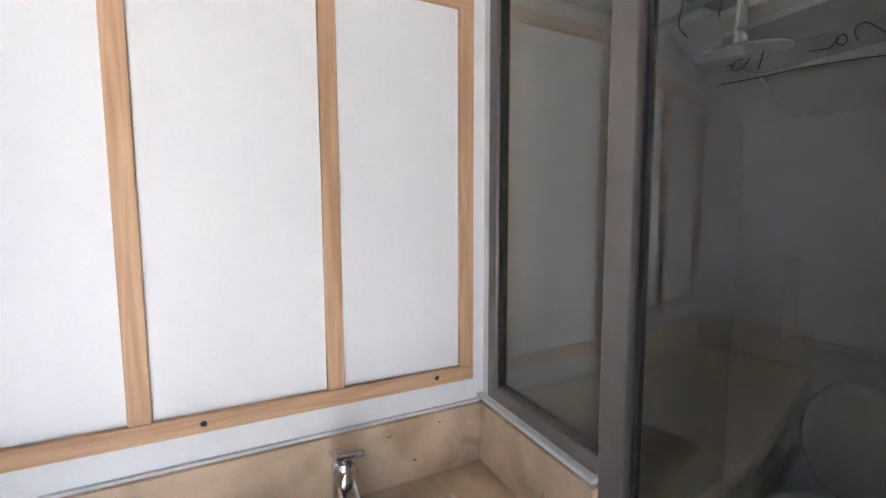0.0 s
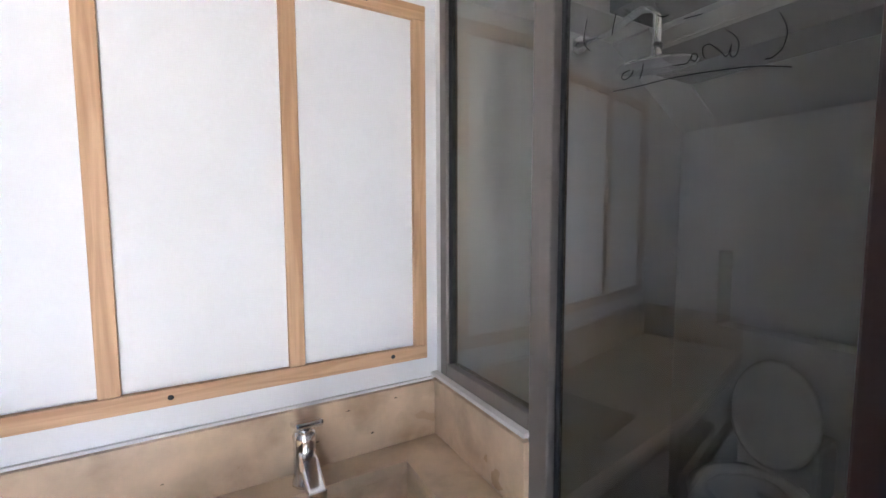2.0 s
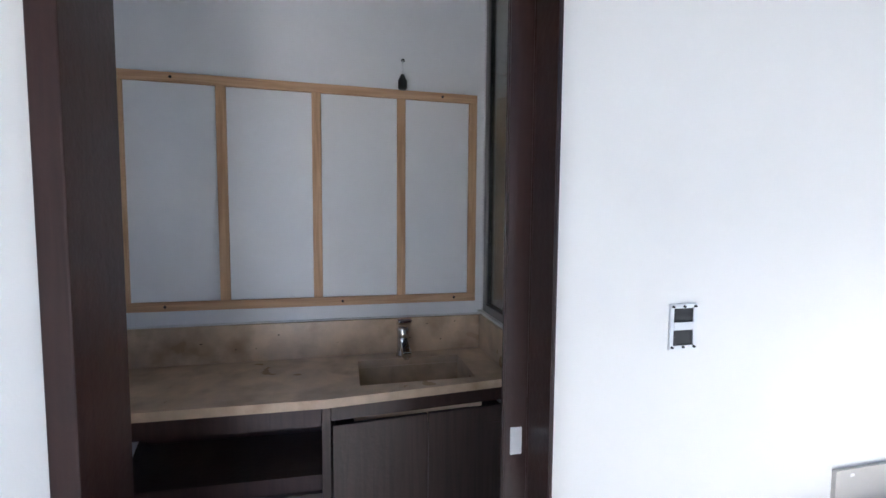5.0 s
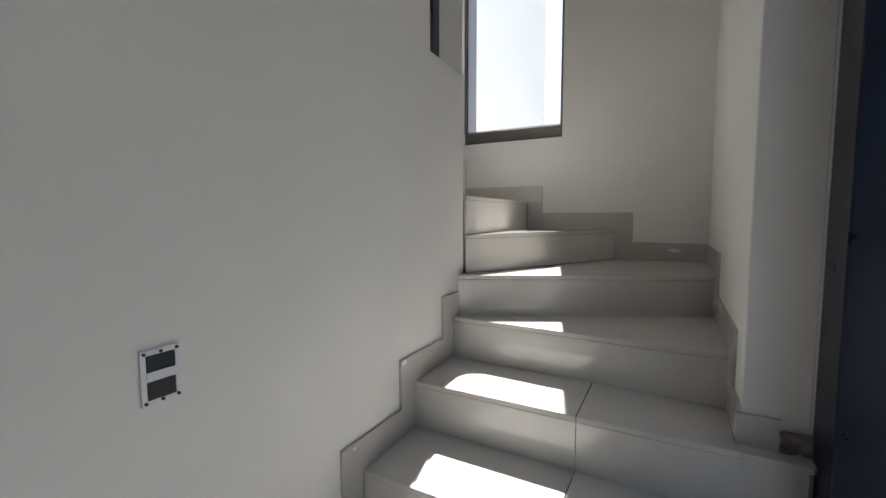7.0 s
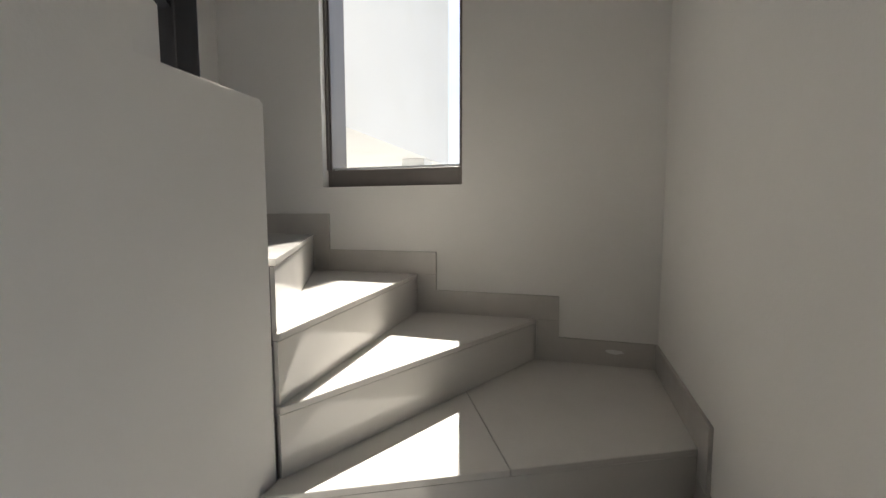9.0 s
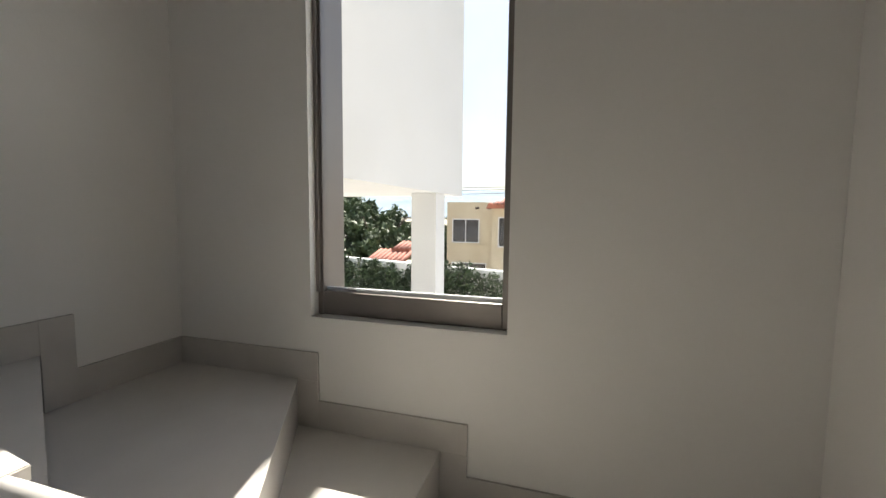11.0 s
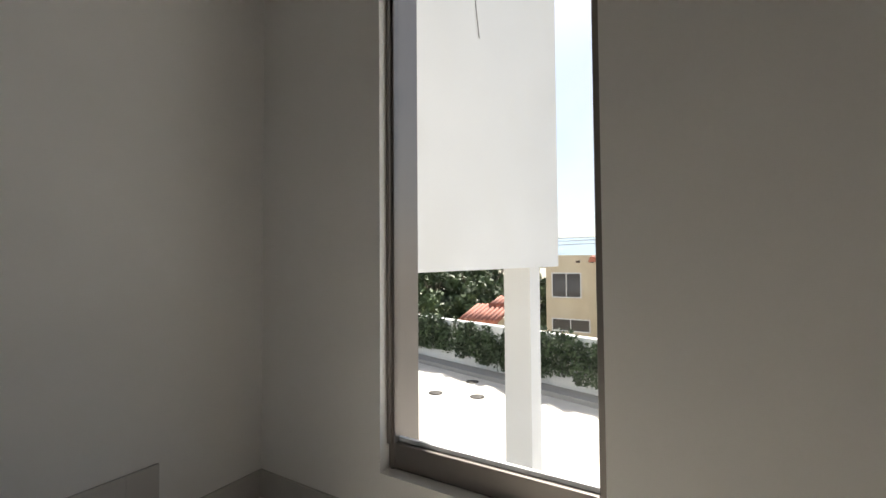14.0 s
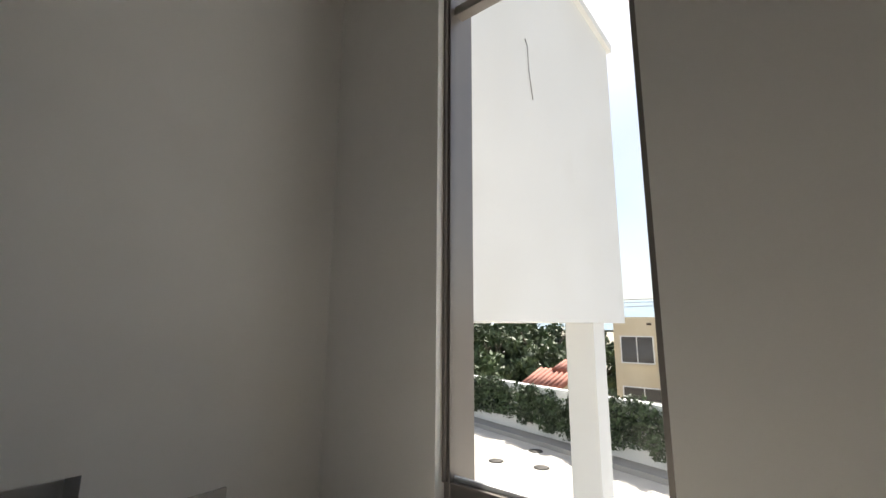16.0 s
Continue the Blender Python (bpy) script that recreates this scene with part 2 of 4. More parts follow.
# ---- plan ----
R = 0.178
XE, XW = 0.0, 1.035          # free end of the inner wall; window wall
YS, YN = -1.02, 1.125        # stair walls
YV = 1.046                   # bathroom wall behind the washbasin
XG = -1.43                   # shower glass
XB = -2.96                   # west wall of the bathroom
WY0, WY1, WZ0, WZ1 = -0.198, 0.512, 2.015, 4.75   # stair window
TOP = 5.1
DX0, DX1 = -2.52, -1.642      # bathroom door opening

# ---- large structure ----
structure("floor", cube((-4.6, -1.3, -0.12), (1.5, 1.75, 0.0)), M_TILE, "pale porcelain tile floor", "floor")

bm = side_prism([(DX1, 0), (XE, 0), (XE, 2.139), (-0.3, 2.139), (-0.3, TOP), (DX1, TOP)], 0, 0.13)
bmesh.ops.bevel(bm, geom=[e for e in bm.edges if all(abs(v.co.x) < 1e-4 or abs(v.co.z - 2.139) < 1e-4 for v in e.verts)], offset=0.008, segments=2, affect="EDGES")
box(bm, (DX0, 0, 2.35), (DX1 - 0.0001, 0.13, TOP))
box(bm, (-4.6, 0, 0), (DX0 - 0.0001, 0.13, TOP))
structure("wall_inner", bm, M_WALL, "white painted plaster wall between stair and bathroom")

bm = bmesh.new()
box(bm, (XW, YS - 0.2, 0), (XW + 0.2, WY0, TOP))
box(bm, (XW, WY1, 0), (XW + 0.2, 1.75, TOP))
box(bm, (XW, WY0, 0), (XW + 0.2, WY1, WZ0))
box(bm, (XW, WY0, WZ1), (XW + 0.2, WY1, TOP))
structure("wall_east", bm, M_WALL, "white painted wall with a tall narrow window")

bm = bmesh.new()
box(bm, (-0.375, YS - 0.148, 0), (XW, YS, TOP), 0.004)
structure("wall_south", bm, M_WALL, "white painted stair wall ending in a pillar")
structure("wall_north_upper", cube((-4.6, YN, 2.2), (XW, 1.75, TOP)), M_WALL, "white painted upper stair wall")
structure("wall_north_lower", cube((0.25, YN, 0), (XW, 1.75, 2.2)), M_WALL, "white painted stair wall")
structure("wall_shower_north", cube((XG, 1.30, 0), (0.25, 1.75, 2.2)), M_BATH, "white painted shower wall")
structure("wall_vanity", cube((XB, YV, 0), (XG + 0.03, 1.75, 2.2)), M_BATH, "white painted bathroom wall above the washbasin")
structure("wall_vanity_upper", cube((XB, YV, 2.2), (XG + 0.03, YN, 2.62)), M_BATH, "white painted bathroom wall top")
structure("wall_bath_west", cube((XB - 0.15, 0.13, 0), (XB, 1.75, 2.62)), M_BATH, "white painted bathroom side wall")
structure("ceiling_bathroom", cube((XB, 0.13, 2.6), (-0.95, YV, 2.72)), M_CEIL, "white bathroom ceiling", "ceiling")
structure("ceiling_stair", cube((-4.6, -1.3, TOP), (1.4, 1.75, TOP + 0.15)), M_CEIL, "white stairwell ceiling", "ceiling")
structure("ceiling_hall", cube((-4.6, -1.3, 2.75), (-1.75, 0.0, 2.9)), M_CEIL, "white hall ceiling", "ceiling")
structure("wall_west", cube((-4.75, -1.45, 0), (-4.6, 1.75, TOP)), M_WALL, "white painted wall of the hall")
# unseen wall added to hold back daylight; its narrow west gap lights the bathroom
bm = bmesh.new()
box(bm, (-4.6, -1.45, 0), (-2.78, -1.3, TOP))
box(bm, (-2.38, -1.45, 0), (-1.45, -1.3, TOP))
box(bm, (-2.78, -1.45, 2.1), (-2.38, -1.3, TOP))
box(bm, (-1.45, -1.45, 2.55), (-0.375, -1.3, TOP))
structure("wall_hall_light_block", bm, M_WALL, "unseen white wall added round the entrance, with a gap that lights the bathroom")
structure("wall_south_return", cube((-0.375, -1.45, 0), (-0.2, YS - 0.148, TOP)), M_WALL, "white painted wall return")

# toilet room: east wall with a niche
bm = bmesh.new()
NX, NY0, NY1, NZ0, NZ1 = 0.08, 0.60, 1.10, 0.955, 1.305
box(bm, (NX, 0.13, 0), (NX + 0.16, 1.30, NZ0))
box(bm, (NX, 0.13, NZ1), (NX + 0.16, 1.30, 1.70))
box(bm, (NX, 0.32, 1.70), (NX + 0.05, 1.30, 1.90))
box(bm, (NX, 0.13, NZ0), (NX + 0.16, NY0, NZ1))
box(bm, (NX, NY1, NZ0), (NX + 0.16, 1.30, NZ1))
box(bm, (NX + 0.12, NY0, NZ0), (NX + 0.16, NY1, NZ1))
structure("wall_toilet_niche", bm, M_BATH, "white toilet wall with a long recessed niche")
structure("ceiling_stair_soffit", side_prism([(0.0, 1.925), (0.0, 1.955), (-1.9, 3.30), (-1.9, 3.18)], 0.131, 1.124), M_CEIL, "white sloping underside of the upper stair flight", "ceiling")
structure("ceiling_soffit_end", side_prism([(0.079, 1.873), (0.079, 1.893), (0.0005, 1.95), (0.0005, 1.925)], 0.25, 1.124), M_CEIL, "white sloping underside", "ceiling")
structure("ceiling_shower_edge", side_prism([(0.08, 1.875), (0.08, 2.0), (-0.45, 2.2), (-0.45, 2.19)], 1.125, 1.30), M_CEIL, "white sloping underside", "ceiling")

# ---- staircase ----
stair = empty("staircase", (-0.7, -0.5, 0), "winding staircase clad in glossy pale porcelain tile", "staircase", kind="structure")
INNER_Y = -0.0005
lines = []
for k in range(5):
    x = -1.664 + 0.31 * k
    lines.append(((x, INNER_Y), (x, YS + 0.0005)))
lines.append(((-0.109, INNER_Y), (-0.142, YS + 0.0005)))
lines.append(((-0.065, INNER_Y), (0.447, YS + 0.0005)))
lines.append(((0.001, -0.004), (XW - 0.0005, -0.525)))
lines.append(((0.001, 0.0), (XW - 0.0005, 0.028)))
lines.append(((0.001, 0.004), (XW - 0.0005, 0.585)))
lines.append(((0.001, 0.11), (0.545, YN - 0.0005)))
lines.append(((0.001, 0.131), (0.15, YN - 0.0005)))
for k in range(8):
    x = -0.40 - 0.28 * k
    lines.append(((x, 0.1305), (x, YN - 0.0005)))
CORNER = {6: [(XW - 0.0005, YS + 0.0005)], 9: [(XW - 0.0005, YN - 0.0005)]}


def tread_polygon(k):
    a0, a1 = lines[k]
    b0, b1 = lines[k + 1]
    return [a0, a1, *CORNER.get(k, []), b1, b0]


def inset(pts, d):
    c = Vector((sum(p[0] for p in pts) / len(pts), sum(p[1] for p in pts) / len(pts)))
    return [tuple(Vector(p) + (c - Vector(p)).normalized() * min(d, (c - Vector(p)).length * 0.3)) for p in pts]


def lerp2(p, q, s):
    return (p[0] + (q[0] - p[0]) * s, p[1] + (q[1] - p[1]) * s)


SPLIT = {3: 0.585, 4: 0.585, 2: 0.585, 1: 0.585, 0: 0.585, 6: 0.52}
for k in range(len(lines) - 1):
    z = R * (k + 1)
    poly = tread_polygon(k)
    a0, a1 = lines[k]
    b0, b1 = lines[k + 1]
    d = (Vector(a1) - Vector(a0)).normalized()
    out = Vector((d.y, -d.x))                     # down the stair
    if (Vector(poly[-2]) - Vector(a1)).dot(out) > 0:
        out = -out
    # solid body under the tread
    part("step_core", prism(poly, max(0.0, z - 0.36) if k < 8 else z - (0.21 if k < 10 else 0.06 if k == 10 else 0.11), z - 0.018), M_GROUT, stair)
    # riser tiles
    cuts = [0.0, SPLIT.get(k, 1.0), 1.0] if k in SPLIT else [0.0, 1.0]
    gap = 0.0012
    for s0, s1 in zip(*((cuts, cuts[1:]) if k != 6 else ([0.0], [1.0]))):
        p, q = lerp2(a0, a1, s0 + (gap if s0 else 0)), lerp2(a0, a1, s1 - (gap if s1 < 1 else 0))
        po, qo = tuple(Vector(p) + out * 0.010), tuple(Vector(q) + out * 0.010)
        loop = [p, q, qo, po]
        area = sum(loop[i][0] * loop[(i + 1) % 4][1] - loop[(i + 1) % 4][0] * loop[i][1] for i in range(4))
        part("riser_tile", prism(loop if area > 0 else loop[::-1], z - R + 0.001, z - 0.0205), M_TILE, stair)
    # tread tiles, a hair proud of the riser
    for s0, s1 in zip(cuts, cuts[1:]):
        g0, g1 = (gap if s0 else 0), (gap if s1 < 1 else 0)
        p, q = lerp2(a0, a1, s0 + g0), lerp2(a0, a1, s1 - g1)
        po, qo = tuple(Vector(p) + out * 0.013), tuple(Vector(q) + out * 0.013)
        if k == 6:
            r0, r1 = (b0, lerp2(b0, b1, 0.60 - g1)) if s1 < 1 else (lerp2(b0, b1, 0.60 + g0), b1)
        else:
            r0, r1 = lerp2(b0, b1, s0 + g0), lerp2(b0, b1, s1 - g1)
        extra = CORNER.get(k, []) if s1 == 1 else []
        loop = [po, qo, *extra, r1, r0]
        n = len(loop)
        area = sum(loop[i][0] * loop[(i + 1) % n][1] - loop[(i + 1) % n][0] * loop[i][1] for i in range(n))
        part("tread_tile", prism(loop if area > 0 else loop[::-1], z - 0.018, z, 0.0015), M_TILE, stair)

# the two lowest visible steps run on to the entrance
for k in range(0, 5):
    z, x = R * (k + 1), lines[k][0][0]
    x1 = min(lines[k + 1][0][0], -0.3755)
    if x < x1:
        pts = [(x - 0.013, YS), (x - 0.013, -1.165), (x + 0.03, -1.215), (x1, -1.215), (x1, YS)]
        part("step_core", prism([(x, YS), (x, -1.16), (x + 0.03, -1.2), (x1, -1.2), (x1, YS)], 0.0, z - 0.018), M_TILE, stair)
        part("tread_tile", prism(pts, z - 0.018, z, 0.0015), M_TILE, stair)

# ---- stepped skirting on the stair walls ----
SH, SO, ST = 0.105, 0.105, 0.011
skirting = empty("stair_skirting", (0, -0.01, 0.7), "stepped grey-beige tile skirting along the stair walls", "skirting", kind="structure")


def skirt_inner(k):
    """The strip beside tread k on the inner wall, with its upright beside the next riser."""
    z, x0, x1 = R * (k + 1), lines[k][0][0], lines[k + 1][0][0]
    pts = [(x0 - SO, z), (x1, z), (x1, z + R), (x1 - SO, z + R), (x1 - SO, z + SH), (x0 - SO, z + SH)]
    part("skirting_tile", side_prism([(p[0] + (0 if i in (1, 2) else 0.0), p[1] + 0.0006) for i, p in enumerate(pts)], -ST, -0.0002), M_SKIRT, skirting)


for k in range(0, 5):
    skirt_inner(k)
z5 = R * 6
part("skirting_tile", cube((-0.109 - SO, -ST, z5), (-0.066, -0.0002, z5 + SH)), M_SKIRT, skirting)


def skirt_run(p, q, z, normal):
    """A level strip from p to q at tread height z."""
    n = Vector(normal) * ST
    loop = [p, q, (q[0] + n.x, q[1] + n.y), (p[0] + n.x, p[1] + n.y)]
    area = sum(loop[i][0] * loop[(i + 1) % 4][1] - loop[(i + 1) % 4][0] * loop[i][1] for i in range(4))
    part("skirting_tile", prism(loop if area > 0 else loop[::-1], z + 0.0006, z + SH, 0.001), M_SKIRT, skirting)


# south wall
skirt_run((-0.374, YS), (-0.142 - 0.011, YS), R * 5, (0, 1))
skirt_run((-0.142 - SO, YS), (0.447 - 0.012, YS), R * 6, (0, 1))
skirt_run((0.447 - SO, YS), (XW - ST, YS), R * 7, (0, 1))
part("skirting_tile", cube((-0.142 - SO, YS + 0.0002, R * 5), (-0.155, YS + ST * 0.9, R * 6 + 0.02)), M_SKIRT, skirting)
part("skirting_tile", cube((0.447 - SO, YS + 0.0002, R * 6), (0.434, YS + ST * 0.9, R * 7 + 0.02)), M_SKIRT, skirting)
# window wall: level runs and the uprights beside each riser
ys = [YS, -0.525, 0.028, 0.585, YN]
for i, k in enumerate((6, 7, 8, 9)):
    z = R * (k + 1)
    lo = ys[i] - (SO if i else 0)
    hi = ys[i + 1] - (SO if i < 3 else 0)
    skirt_run((XW, lo), (XW, hi), z, (-1, 0))
    if i < 3:
        part("skirting_tile", cube((XW - ST, hi, z + 0.0006), (XW - 0.0002, ys[i + 1] - 0.012, z + R)), M_SKIRT, skirting)
# north wall
skirt_run((0.545 + 0.1, YN), (XW - ST, YN), R * 10, (0, -1))
part("skirting_tile", cube((0.557, YN - ST, R * 10), (0.545 + SO, YN - 0.0002, R * 11 + SH)), M_SKIRT, skirting)
skirt_run((0.15 + SO, YN), (0.5565, YN), R * 11, (0, -1))
# white filler smeared on the skirting


def filler(centre, size, seed):
    bm = bmesh.new()
    bmesh.ops.create_icosphere(bm, subdivisions=3, radius=1.0)
    for v in bm.verts:
        v.co *= 1 + 0.45 * noise.noise(v.co * 1.7 + Vector((seed, 0, 0)))
    bmesh.ops.transform(bm, matrix=Matrix.Translation(centre) @ Matrix.Diagonal((*size, 1)), verts=bm.verts)
    part("filler_patch", bm, M_SEAL, skirting, "smear of white filler")


filler((-0.51, -ST, 0.985), (0.017, 0.0012, 0.009), 3)
filler((-0.785, -ST, 0.802), (0.008, 0.001, 0.005), 9)
filler((XW - ST, -0.855, R * 7 + 0.062), (0.001, 0.034, 0.009), 5)
# pillar foot: a skirting piece and the patch of bare mortar beside it
part("skirting_tile", cube((-0.387, -1.105, R * 5), (-0.3752, YS + 0.012, R * 5 + 0.085)), M_SKIRT, skirting)
bm = cube((-0.390, -1.178, R * 5), (-0.3752, -1.106, R * 5 + 0.055))
bmesh.ops.subdivide_edges(bm, edges=list(bm.edges), cuts=5, use_grid_fill=True)
for v in bm.verts:
    v.co += Vector((noise.noise(v.co * 60) * 0.006 - 0.001, noise.noise(v.co * 45 + Vector((3, 0, 0))) * 0.008, max(0, noise.noise(v.co * 50 + Vector((0, 7, 0)))) * 0.016))
part("mortar_patch", bm, M_MORTAR, skirting, "rough broken grey mortar where tile is missing")


# ---- stair window ----
def frame_rect(x0, x1, y0, y1, z0, z1, w, bottom):
    """Four bars round an opening in a wall across x."""
    return [cube((x0, y0, z0), (x1, y0 + w, z1), 0.003), cube((x0, y1 - w, z0), (x1, y1, z1), 0.003), cube((x0 + 0.002, y0 + w, z0), (x1 - 0.002, y1 - w, z0 + bottom), 0.003), cube((x0 + 0.002, y0 + w, z1 - w), (x1 - 0.002, y1 - w, z1), 0.003)]


win = empty("window_1", (XW + 0.09, 0.15, WZ0), "tall narrow bronze aluminium window above the stair", "window", kind="structure")
for b in frame_rect(XW + 0.046, XW + 0.114, WY0 + 0.001, WY1 - 0.001, WZ0 + 0.001, WZ1 - 0.001, 0.024, 0.085):
    part("window_frame", b, M_BRONZE, win)
part("window_track", cube((XW + 0.034, WY1 - 0.014, WZ0 + 0.086), (XW + 0.0455, WY1 - 0.001, WZ1)), M_BRONZE, win)
part("transom_bar", cube((XW + 0.074, WY0 + 0.0255, 3.855), (XW + 0.124, WY1 - 0.0255, 3.895), 0.003), M_BRONZE, win)
for z0, z1 in ((WZ0 + 0.087, 3.853), (3.897, WZ1 - 0.026)):
    ob = part("pane", cube((XW + 0.064, WY0 + 0.026, z0), (XW + 0.068, WY1 - 0.026, z1)), M_GLASS, win)
    ob.visible_shadow = False
part("frame_channel", cube((XW + 0.1145, WY1 - 0.022, WZ0 + 0.002), (XW + 0.198, WY1 - 0.001, WZ1 - 0.002), 0.002), M_BRONZE, win)
part("glazing_bead", cube((XW + 0.069, WY0 + 0.026, WZ0 + 0.0855), (XW + 0.081, WY1 - 0.026, WZ0 + 0.1)), M_PLASTIC, win, "pale glazing seal")
# plaster lump in the sill corner
bm = bmesh.new()
bmesh.ops.create_icosphere(bm, subdivisions=2, radius=0.008, matrix=Matrix.Translation((XW + 0.05, WY1 - 0.012, WZ0 + 0.004)))
thing("plaster_lump", bm, M_MORTAR, "small grey lump of plaster in the sill corner", "plaster")

# ---- handrail post in the wall opening ----
post = empty("stair_railing", (-0.135, 0.075, 2.14), "black steel stair railing post on the low wall", "railing")
part("base_plate", cube((-0.20, 0.02, 2.1395), (-0.08, 0.122, 2.1445), 0.001), M_STEEL, post)
part("post", cube((-0.166, 0.062, 2.1446), (-0.112, 0.105, 2.86), 0.003), M_STEEL, post)
part("rail", side_prism([(-0.1665, 2.275), (-0.1665, 2.305), (-0.2995, 2.395), (-0.2995, 2.365)], 0.07, 0.095), M_STEEL, post)
part("rail", side_prism([(-0.1665, 2.310), (-0.1665, 2.338), (-0.2995, 2.535), (-0.2995, 2.505)], 0.07, 0.095), M_STEEL, post)
part("top_rail", side_prism([(-0.1665, 2.79), (-0.1665, 2.83), (-0.2995, 2.92), (-0.2995, 2.88)], 0.07, 0.095), M_STEEL, post)

# ---- switch box without its cover ----
sw = empty("wall_switch", (-1.30, 0, 1.213), "white electrical box frame with its cover plate missing", "wall switch")
SX0, SX1, SZ0, SZ1 = -1.350, -1.280, 1.162, 1.266
bm = bmesh.new()
box(bm, (SX0, -0.006, SZ0), (SX0 + 0.009, -0.0002, SZ1))
box(bm, (SX1 - 0.009, -0.006, SZ0), (SX1, -0.0002, SZ1))
box(bm, (SX0 + 0.0091, -0.006, SZ1 - 0.010), (SX1 - 0.0091, -0.0002, SZ1))
box(bm, (SX0 + 0.0091, -0.006, SZ0), (SX1 - 0.0091, -0.0002, SZ0 + 0.009))
part("mounting_frame", bm, M_PLASTIC, sw)
# no recess here: a flat black plate paints the shade inside the box
part("well_shade", cube((SX0 + 0.0092, -0.0035, SZ0 + 0.0092), (SX1 - 0.0092, -0.0004, SZ1 - 0.0102)), M_BLACK, sw, "flat black plate for the shade inside the open box")
part("strap", cube((SX0 + 0.0092, -0.0075, 1.207), (SX1 - 0.0092, -0.0036, 1.224)), M_PLASTIC, sw)
for z in (SZ0 + 0.006, SZ1 - 0.006):
    for x in (SX0 + 0.006, -1.315, SX1 - 0.006):
        bm = bmesh.new()
        bmesh.ops.create_cone(bm, cap_ends=True, segments=10, radius1=0.0032, radius2=0.0025, depth=0.004, matrix=Matrix.Translation((x, -0.0078, z)) @ Matrix.Rotation(math.pi / 2, 4, "X"))
        part("screw", bm, M_BLACK, sw)

# ---- bathroom door opening ----
dr = empty("door_1", (DX1, 0.06, 0), "dark brown wooden door frame of the bathroom", "door", kind="structure")
part("jamb", cube((DX1 - 0.012, 0.0195, 0), (DX1 - 0.0005, 0.128, 2.349), 0.002), M_DARKWOOD, dr)
leaf = part("door_leaf", prism([(-1.684, 0.0), (-1.685, -0.10), (-1.678, -0.10), (-1.6425, -0.012), (-1.6425, 0.019), (-1.737, 0.019), (-1.737, 0.003)], 0.004, 2.30, 0.003), M_DARKWOOD, dr, "dark brown door leaf folded back")
part("jamb", cube((DX0 + 0.0005, -0.02, 0), (DX0 + 0.044, 0.15, 2.35), 0.003), M_DARKWOOD, dr)
part("head", cube((DX0 + 0.0445, 0.021, 2.30), (DX1 - 0.0125, 0.13, 2.349), 0.003), M_DARKWOOD, dr)
part("strike_plate", cube((-1.722, -0.001, 0.962), (-1.697, 0.006, 1.02), 0.0008), M_PLASTIC, leaf, "pale strike plate")

# ---- washbasin counter ----
ctr = empty("washbasin_counter", (-2.1, 0.8, 0.88), "beige travertine counter with a carved basin", "counter")
BX0, BX1, BY0, BY1 = -2.01, -1.585, 0.678, 0.945
FR = lambda x: 0.64 + (x + 1.44) * 0.085 if x > -2.12 else 0.582 - (x + 2.12) * 0.03
xr, xl, yb = XG - 0.012, XB, YV - 0.0005
ZC = 0.868
part("slab", prism([(BX1, FR(BX1)), (xr, FR(xr)), (xr, yb), (BX1, yb)], ZC - 0.03, ZC), M_MARBLE, ctr)
part("slab", prism([(BX0, FR(BX0)), (BX1, FR(BX1)), (BX1, BY0), (BX0, BY0)], ZC - 0.03, ZC), M_MARBLE, ctr)
part("slab", prism([(BX0, BY1), (BX1, BY1), (BX1, yb), (BX0, yb)], ZC - 0.03, ZC), M_MARBLE, ctr)
part("slab", prism([(xl, FR(xl)), (-2.12, FR(-2.12)), (BX0, FR(BX0)), (BX0, yb), (xl, yb)], ZC - 0.03, ZC), M_MARBLE, ctr)
bm = bmesh.new()
box(bm, (BX0 - 0.02, BY0 - 0.015, ZC - 0.15), (BX1 + 0.02, BY1 + 0.015, ZC - 0.13))
box(bm, (BX0 - 0.02, BY0 - 0.015, ZC - 0.13), (BX0, BY1 + 0.015, ZC - 0.031))
box(bm, (BX1, BY0 - 0.015, ZC - 0.13), (BX1 + 0.02, BY1 + 0.015, ZC - 0.031))
box(bm, (BX0, BY0 - 0.015, ZC - 0.13), (BX1, BY0, ZC - 0.031))
box(bm, (BX0, BY1, ZC - 0.13), (BX1, BY1 + 0.015, ZC - 0.031))
part("basin", bm, M_MARBLE, ctr)
part("drain", lathe([(0.0, 0.0), (0.022, 0.0), (0.02, 0.003), (0.0, 0.002)], ((BX0 + BX1) / 2, 0.80, ZC - 0.1295)), M_CHROME, ctr)
part("backsplash", cube((xl + 0.0205, YV - 0.021, ZC + 0.0005), (xr - 0.0205, YV - 0.0005, 1.021), 0.002), M_MARBLE, ctr)
part("side_splash", cube((xr - 0.020, FR(xr) + 0.012, ZC + 0.0005), (xr, YV - 0.0005, 1.021), 0.002), M_MARBLE, ctr)
part("side_splash", cube((xl + 0.0005, FR(xl) + 0.005, ZC + 0.0005), (xl + 0.020, YV - 0.0005, 1.021), 0.002), M_MARBLE, ctr)
part("sealant", cube((xl + 0.02, YV - 0.010, 1.0212), (xr - 0.02, YV - 0.0006, 1.027)), M_SEAL, ctr, "white sealant line")
# brown fossil pits of the stone
random.seed(4)
for i in range(9):
    x, z = random.uniform(-2.7, -1.5), random.uniform(0.91, 1.01)
    bm = bmesh.new()
    bmesh.ops.create_icosphere(bm, subdivisions=1, radius=1.0, matrix=Matrix.Translation((x, YV - 0.0212, z)) @ Matrix.Diagonal((random.uniform(0.002, 0.007), 0.0008, random.uniform(0.001, 0.003), 1)))
    part("stone_pit", bm, M_BARK, ctr)

